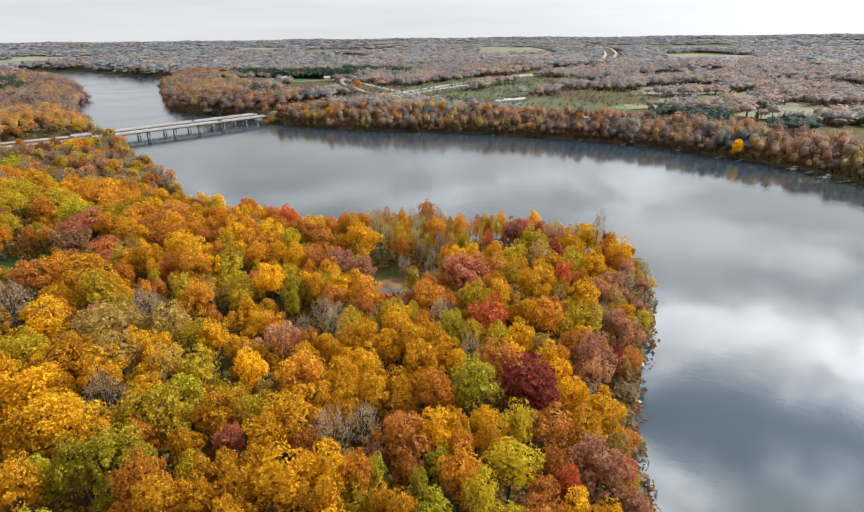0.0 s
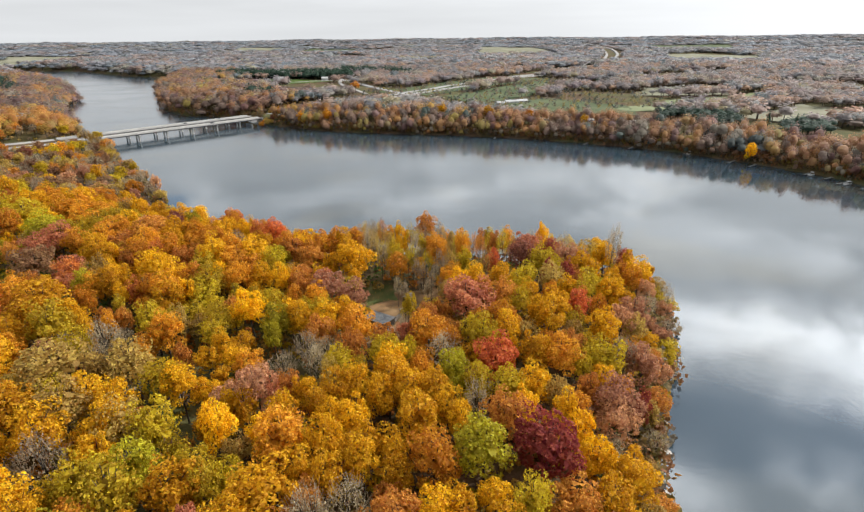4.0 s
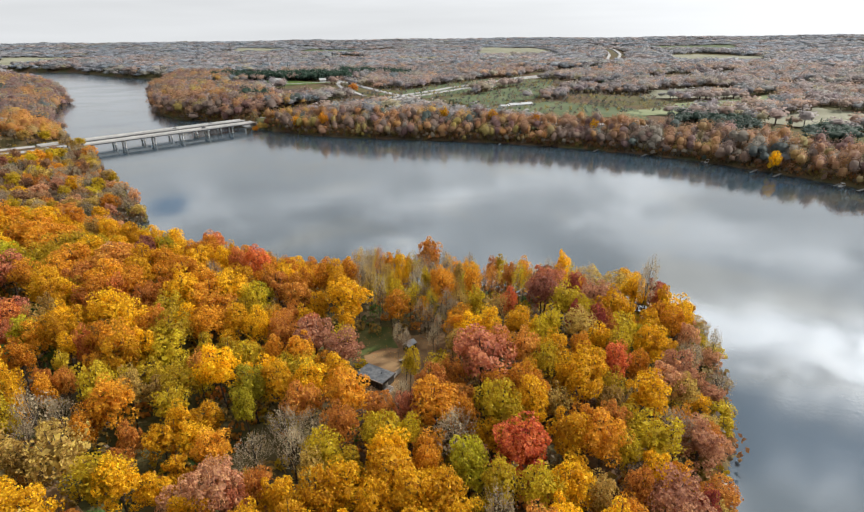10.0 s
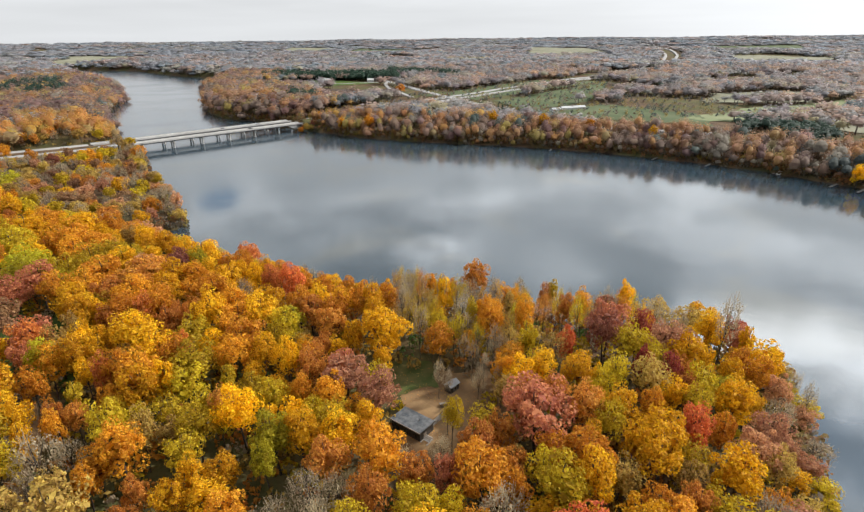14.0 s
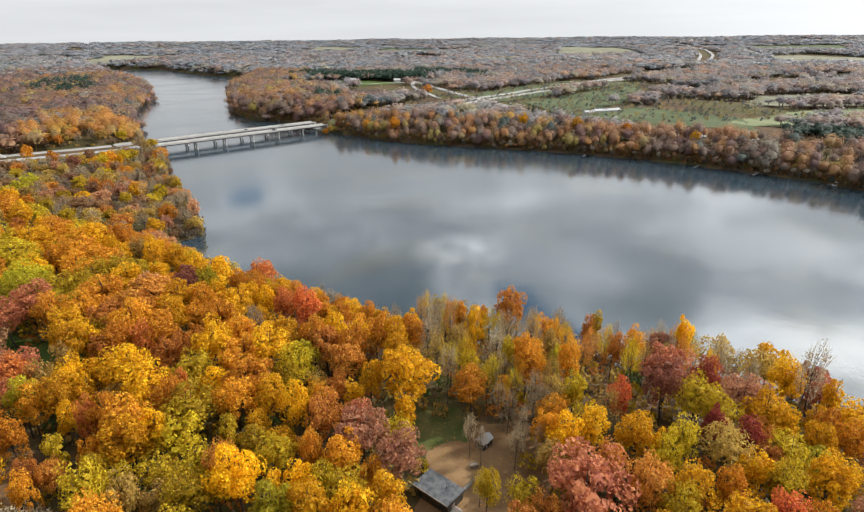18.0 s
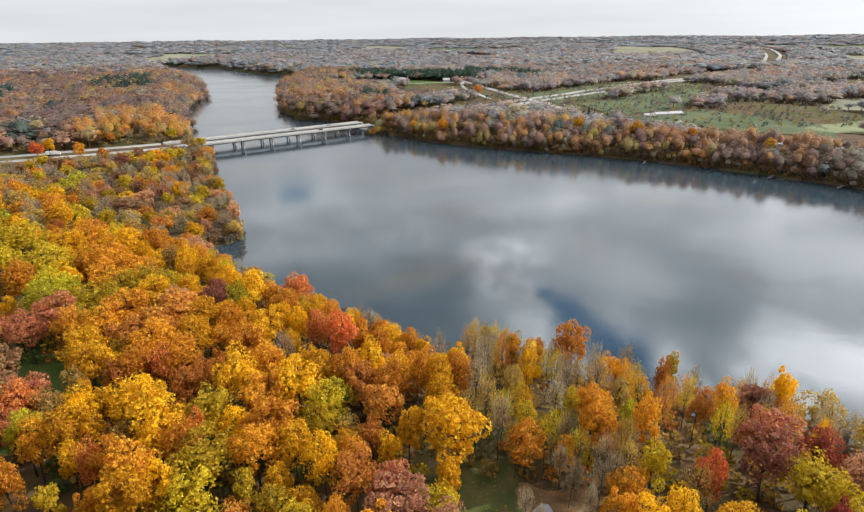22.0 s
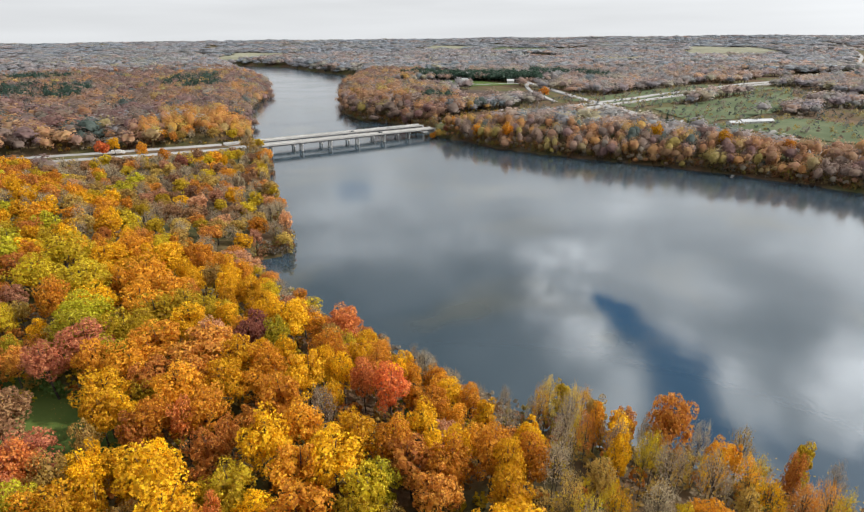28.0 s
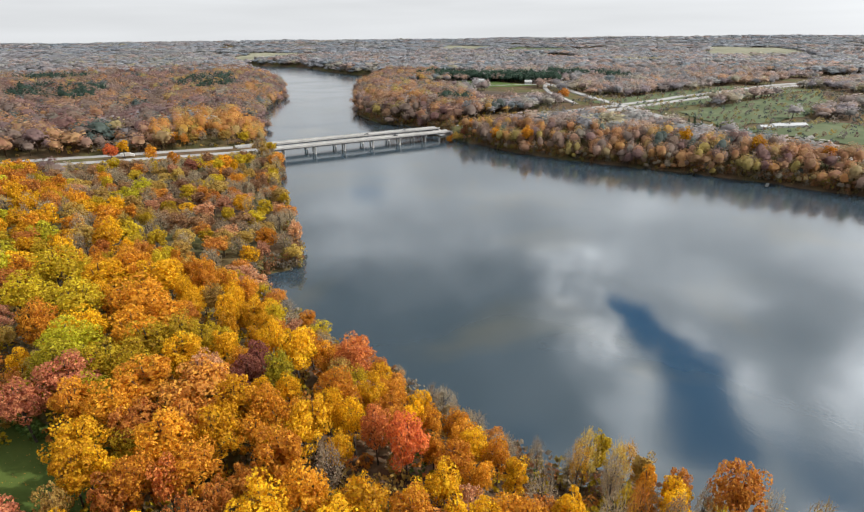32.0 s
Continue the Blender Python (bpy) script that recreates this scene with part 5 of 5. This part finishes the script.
siding_blue = surface("blue_grey_siding", (0.23, 0.27, 0.31), (0.32, 0.36, 0.40), 0.3, 0.7)


def build_house(name, label, at, turn, size, wall_h, roof_h, wall_mat, roof_mat, eave=0.5, windows=3):
    """A gabled house: walls, gables, two roof slopes with thickness, door, windows, chimney."""
    root = new(name)
    z = float(land(at[0], at[1])) - 0.3
    root.matrix_basis = pose(at[0], at[1], z, 0, 0, turn)
    lx, ly = size
    shell = prism([(-ly / 2, 0), (ly / 2, 0), (ly / 2, wall_h), (0, wall_h + roof_h), (-ly / 2, wall_h)], -lx / 2, lx / 2)
    bmesh.ops.transform(shell, matrix=pose(0, 0, 0, 0, 0, 90), verts=shell.verts)
    part("wall", shell, wall_mat, root)
    slope = math.hypot(ly / 2, roof_h)
    ang = math.degrees(math.atan2(roof_h, ly / 2))
    for side in (-1, 1):
        bm = boxed((lx + 2 * eave, slope + eave, 0.18), (0, 0, 0))
        m = pose(0, side * (ly / 4 + eave * 0.4), wall_h + roof_h / 2 + 0.12 - eave * 0.4 * roof_h / (ly / 2), -side * ang, 0, 0)
        bmesh.ops.transform(bm, matrix=m, verts=bm.verts)
        part("roof", bm, roof_mat, root)
    for k in range(windows):
        wx = (k + 0.5) / windows * lx - lx / 2
        for side in (-1, 1):
            w = part("window", boxed((1.1, 0.1, 1.2), (wx, side * (ly / 2 + 0.03), wall_h * 0.58)), siding_white, root, "white window frame")
            part("pane", boxed((0.9, 0.04, 1.0), (wx, side * (ly / 2 + 0.09), wall_h * 0.58)), glass_mat, w, "dark glass")
    part("door", boxed((0.1, 1.0, 2.05), (lx / 2 + 0.03, 0, 1.35)), wood_dark, root)
    if windows > 1:
        part("chimney", boxed((0.7, 0.7, 1.8), (-lx / 4, ly / 6, wall_h + roof_h * 0.9)), concrete, root)
    return tagged(root, label, "house")


build_house("cabin", "small dark cabin with a pale grey metal roof in the clearing", (-8.2, 194.4), 52, (3.3, 2.3), 2.2, 0.75, wood_dark, roof_grey, 0.22, 1)


def build_lake_house():
    """Flat-roofed house in the clearing: a grey roof slab with pale trim over dark board walls, timber steps beside it."""
    root = new("flat_roofed_house")
    root.matrix_basis = pose(-17.0, 178.4, float(land(-17.0, 178.4)) - 0.9, 0, 0, -33)
    part("wall", boxed((8.8, 5.2, 4.4), (0, 0, 1.2), 0, 0.03), wood_dark, root, "dark stone and board wall overgrown with ivy")
    part("roof", boxed((9.4, 5.8, 0.24), (0, 0, 3.5), 0, 0.03), slate, root, "dark slate-grey flat roof strewn with leaves")
    part("fascia", boxed((9.5, 0.14, 0.3), (0, -2.94, 3.52)), wood_pale, root, "pale roof edge")
    part("fascia", boxed((0.14, 5.8, 0.3), (4.74, 0, 3.52)), wood_dark, root)
    part("terrace", boxed((8.6, 4.6, 0.3), (-0.6, 5.2, 3.2), 0, 0.05), dirt_mat, root, "brown leaf-strewn terrace behind the roof")
    part("terrace_wall", boxed((8.4, 4.4, 4.0), (-0.6, 5.25, 1.04)), stone_mat, root)
    for wx in (-2.6, 0.2, 2.8):
        f = part("window", boxed((1.3, 0.1, 1.3), (wx, -2.63, 1.9)), wood_dark, root)
        part("pane", boxed((1.1, 0.04, 1.1), (wx, -2.69, 1.9)), glass_mat, f)
    part("door", boxed((0.1, 1.0, 2.05), (4.43, -0.8, 1.45)), wood_pale, root)
    for k in range(7):
        part("tread", boxed((1.9, 0.34, 0.1), (5.5, -2.6 + k * 0.36, 0.55 + k * 0.18)), stone_mat, root)
    for sx in (4.6, 6.4):
        part("stringer", boxed((0.12, 2.7, 0.3), (sx, -1.5, 1.05)), stone_mat, root)
    part("vent_pipe", post(0.09, 0.7, (1.6, 0.6, 3.6), 8), steel, root)
    return tagged(root, "low flat-roofed house with dark walls in the clearing", "house")


build_lake_house()


def build_picnic_table(x, y, turn):
    root = new("picnic_table")
    root.matrix_basis = pose(x, y, float(land(x, y)) + 0.1, 0, 0, turn)
    part("tabletop", boxed((1.8, 0.75, 0.05), (0, 0, 0.75)), wood_pale, root)
    for s in (-1, 1):
        part("bench", boxed((1.8, 0.28, 0.05), (0, s * 0.68, 0.45)), wood_dark, root)
        part("leg", boxed((0.09, 1.5, 0.08), (s * 0.65, 0, 0.40)), wood_dark, root)
        part("leg", boxed((0.09, 0.09, 0.75), (s * 0.65, 0, 0.37)), wood_dark, root)
    return tagged(root, "weathered wooden picnic table on bare ground", "table")


build_picnic_table(-10.2, 187.4, 20)

build_house("long_barn", "long white building behind the far bank", (116, 784), 25, (34, 8), 3.0, 1.8, siding_white, roof_pale, 0.5, 6)
build_house("shed", "low white shed beside the long barn", (93, 768), 30, (12, 7), 3.0, 1.5, siding_white, roof_pale, 0.4, 3)
for hx, hy, turn, wall, roof, words in ((-227, 1263, 10, siding_white, siding_white, "white farmhouse"), (-320, 1258, 40, siding_white, roof_grey, "white farmhouse"), (-372, 1300, 70, siding_white, roof_grey, "white farmhouse"),
                                        (258, 526, 30, siding_blue, roof_grey, "blue-grey house"), (276, 473, 50, siding_blue, roof_grey, "blue-grey house"), (200, 600, 20, siding_white, roof_grey, "pale house"),
                                        (-1388, 1115, 10, siding_white, siding_white, "white farmhouse"), (-1200, 1690, 15, siding_white, roof_grey, "white farmhouse")):
    build_house("house", f"{words} among autumn trees", (hx, hy), turn, (13, 8.5), 4.6, 2.8, wall, roof, 0.5, 3)


def build_dock(x, y, turn, long, boat):
    """A plank dock on posts."""
    root = new("dock")
    root.matrix_basis = pose(x, y, 0, 0, 0, turn)
    for k in range(int(long / 0.9)):
        part("plank", boxed((0.82, 2.0, 0.08), (k * 0.9, 0, 0.62)), wood_dock, root)
    for k in range(0, int(long), 4):
        for s in (-0.9, 0.9):
            part("post", post(0.09, 3.2, (k + 0.3, s, -2.2), 8), wood_dark, root)
    tagged(root, "pale plank dock on the far bank", "dock", "docks on the far bank")
    if boat:
        b = new("pontoon_boat")
        b.matrix_basis = pose(x, y, 0, 0, 0, turn) @ pose(long * 0.6, 3.0, 0)
        for s in (-0.9, 0.9):
            bm = bmesh.new()
            bmesh.ops.create_cone(bm, cap_ends=True, segments=12, radius1=0.32, radius2=0.32, depth=6.4, matrix=pose(0, s, 0.1, 0, 90, 0))
            part("float", bm, steel, b)
        part("deck", boxed((6.6, 2.5, 0.12), (0, 0, 0.46)), siding_white, b)
        for s in (-1.2, 1.2):
            part("rail", boxed((5.8, 0.06, 0.7), (-0.3, s, 0.87)), siding_white, b)
        part("canopy", boxed((3.0, 2.4, 0.1), (-1.2, 0, 2.35), 0, 0.03), siding_white, b)
        for sx in (-2.5, 0.1):
            for s in (-1.1, 1.1):
                part("canopy_post", boxed((0.05, 0.05, 1.85), (sx, s, 1.43)), steel, b)
        tagged(b, "white pontoon boat moored at a dock", "boat", "moored boats")


for k, (x, y, turn) in enumerate(((64, 590, 255), (152, 556, 235), (187, 531, 232), (227, 503, 225), (251, 468, 222), (259, 452, 220), (284, 422, 215), (290, 407, 210), (294, 394, 205), (299, 378, 200))):
    build_dock(x + 4, y + 5, turn, 12 + (k * 5) % 7, k in (3, 6, 8))


# ---- single trees further off, wires and signs ----
def rough_tree(colour, x, y, radius, kind=None, tall=None, label=None):
    ob = plant(colour, x, y, radius, rnd, kind, tall)
    return tagged(ob, label or f"{WORDS[colour]} tree standing on its own", "tree", "single trees")


for x, y, r in ((-150, 668, 6.5), (-118, 655, 6), (14, 640, 5), (64, 622, 6), (105, 606, 5), (155, 576, 5)):
    rough_tree(rnd.choice(["gold", "orange"]), x, y + 6, r, None, None, "golden tree at the edge of the far bank")
for x, y, r in ((258, 452, 5.0), (-120, 935, 9.0)):
    rough_tree({258: "yellow", -120: "rust"}[x], x, y + 8, r)
for x, y in ((28, 735), (34, 722), (42, 716), (20, 742), (-2, 738), (48, 708), (330, 560), (344, 545)):
    rough_tree("pine", x + rnd.uniform(-3, 3), y, rnd.uniform(3.0, 4.6), "spruce_tree", rnd.uniform(0.7, 0.95), "dark green spruce behind the far bank")
pines = np.random.default_rng(77)
p = poisson(pines, spots(pines, 2500, -480, -180, 1270, 1400, lambda x, y: y > 1290 + 0.05 * x), 8.0)
woods("pine_woods", "dark green pine plantation behind the lawns", p, pines.uniform(4, 5.5, len(p)), np.array([[0.04, 0.075, 0.05]]) * pines.uniform(0.8, 1.3, (len(p), 1)), pines, 60, 2.2)
GROVES = [[(-862, 700), (-740, 735), (-880, 880), (-1030, 840)], [(-760, 905), (-660, 925), (-850, 1180), (-960, 1150)], [(-262, 840), (-225, 850), (-235, 885), (-275, 880)], [(-1250, 980), (-1120, 1000), (-1130, 1080), (-1260, 1060)],
          [(-220, 1420), (-60, 1340), (-40, 1400), (-220, 1500)], [(300, 1000), (360, 980), (380, 1060), (310, 1080)], [(238, 612), (268, 566), (300, 560), (322, 625), (280, 668)], [(318, 520), (335, 500), (372, 545), (350, 560)]]
for grove in GROVES:
    q = np.array(grove, float)
    p = poisson(pines, spots(pines, 900, *q[:, 0].min() + [0, np.ptp(q[:, 0])], *q[:, 1].min() + [0, np.ptp(q[:, 1])], lambda x, y: inside(x, y, grove) & (waves(x, y, 90, 1.0) > -0.3)), 8.5)
    woods("pine_woods", "dark green pines among the autumn wood", p, pines.uniform(4.5, 6, len(p)), np.array([[0.04, 0.07, 0.05]]) * pines.uniform(0.8, 1.4, (len(p), 1)), pines, 40, 1.8, 1.15 if grove[0][0] < 200 else 0.6)
# trees that close round the eastern end of the bridge
ends = random.Random(21)
for k in range(22):
    q = Vector((-345, 552, 0)) + AXIS * (197 + 2.6 * k + ends.uniform(-1, 1)) - SIDE * ends.choice((9.5, 11.5, 15, 19))
    tagged(plant(ends.choice(("rust", "brown", "orange", "maroon", "tan")), q.x, q.y, ends.uniform(3, 4.8), ends, None, ends.uniform(0.45, 0.75)), "rust-brown tree beside the end of the bridge", "tree", "trees at the bridge end")

# dead snags on the shore
snags = random.Random(3)
for x, y in ((-62, 262), (-58, 261), (-40, 256), (-33, 253), (-24, 250), (-16, 247), (24, 240), (28, 242), (34, 238), (86, 205), (84, 196), (-3, 246), (-70, 268), (60, 232)):
    ob = plant("bare", x, y, 1.6 + snags.random() * 0.8, snags, "thin_tree", snags.uniform(0.55, 0.8))
    tagged(ob, "slender leafless tree on the shore", "tree", "snags on the shore")
# thin trees of the clearing
for x, y, r in ((-11.4, 190.2, 1.8), (-8.7, 188, 1.6), (-1.3, 187.3, 2.2), (-17.3, 159.1, 2.4), (-9.4, 163.3, 2.6), (2.5, 198, 2.6), (-14, 204, 2.2)):
    tagged(plant("bare", x, y, r, snags, "thin_tree", 0.62), "thin leafless tree in the dirt clearing", "tree", "trees of the clearing")

for colour, x, y, r, tall in (("olive", -8.5, 176.5, 2.3, 0.5), ("bare", 5, 199, 2.8, 0.75), ("olive", -2, 203, 2.8, 0.8), ("tan", 8, 202, 3.0, 0.8), ("olive", -8, 207, 3.0, 0.75), ("lime", -15, 211, 2.6, 0.45),
                              ("olive", -12, 212, 2.4, 0.5), ("bare", -4, 208, 2.8, 0.8), ("gold", -12, 216, 3.2, 0.8), ("olive", -18, 214, 3.0, 0.8), ("bare", 9, 191, 2.4, 0.6), ("bare", 0, 192, 1.8, 0.7), ("bare", 4.5, 187, 1.9, 0.65), ("bare", -3, 198, 1.8, 0.7), ("tan", 6.5, 195, 2.2, 0.7), ("bare", -5, 202, 2.0, 0.7), ("orange", 6, 206, 2.2, 0.8)):
    tagged(plant(colour, x, y, r, snags, "thin_tree", tall), f"slender {WORDS[colour]} tree beside the clearing", "tree", "trees of the clearing")

# fallen leaves on the clearing, the lawns and the roof
fall = np.random.default_rng(33)
for cx, cy, a, b, count, words in ((-10, 186, 17, 24, 1900, "fallen orange and tan leaves on the clearing"), (-150, 205, 30, 20, 700, "fallen leaves on the lawn")):
    q = np.column_stack([cx + fall.normal(0, a * 0.6, count), cy + fall.normal(0, b * 0.6, count)])
    q = q[waves(q[:, 0], q[:, 1], 9, 2.0) > -0.25]
    v, f = leaf_quads(fall, np.column_stack([q, land(q[:, 0], q[:, 1]) + 0.24]), np.tile([0, 0, 1.0], (len(q), 1)), 0.22, 0.12)
    me = mesh_from("fallen_leaves", v, f, woods_leaf)
    c = np.repeat(pick(fall, len(q), [("tan", 0.4), ("rust", 0.25), ("orange", 0.15), ("brown", 0.2)]), 4, 0)
    me.attributes.new("tint", "FLOAT_COLOR", "POINT").data.foreach_set("color", np.column_stack([c, np.ones(len(c))]).astype(np.float32).ravel())
    tagged(new("fallen_leaves", me), words, "leaves", kind="stuff")

# floating leaves on the river
drift = np.random.default_rng(15)
spot = [(20 + drift.normal(0, 9), 262 + drift.normal(0, 4)) for _ in range(120)] + [(46 + drift.normal(0, 6), 258 + drift.normal(0, 5)) for _ in range(80)]
spot = np.array([q for q in spot if float(shore(np.array(q[0]), np.array(q[1]))) < -2])
v, f = leaf_quads(drift, np.column_stack([spot, np.full(len(spot), 0.03)]), np.tile([0, 0, 1.0], (len(spot), 1)), 0.5, 0.02)
v[:, 2] = 0.03
tagged(new("floating_leaves", mesh_from("floating_leaves", v, f, leaf_mats["tan"])), "pale fallen leaves drifting on the water", "leaves", kind="stuff")

# fallen stones and logs at the water's edge
for k, (x, y) in enumerate(((62.5, 143), (61, 140), (58, 131), (57, 128.5), (52.5, 118), (66, 151), (54, 122))):
    bm = bmesh.new()
    bmesh.ops.create_icosphere(bm, subdivisions=2, radius=0.9 + 0.3 * (k % 3))
    for vert in bm.verts:
        vert.co *= 1 + 0.28 * noise.noise(vert.co * 1.7 + Vector((k * 3, 0, 0)))
        vert.co.z *= 0.55
    ob = part("boulder", bm, stone_mat, None)
    ob.matrix_basis = pose(x + 1.2, y, 0.12, 0, 0, 47 * k)
    tagged(ob, "pale boulder at the water's edge", "rock", "boulders on the shore")
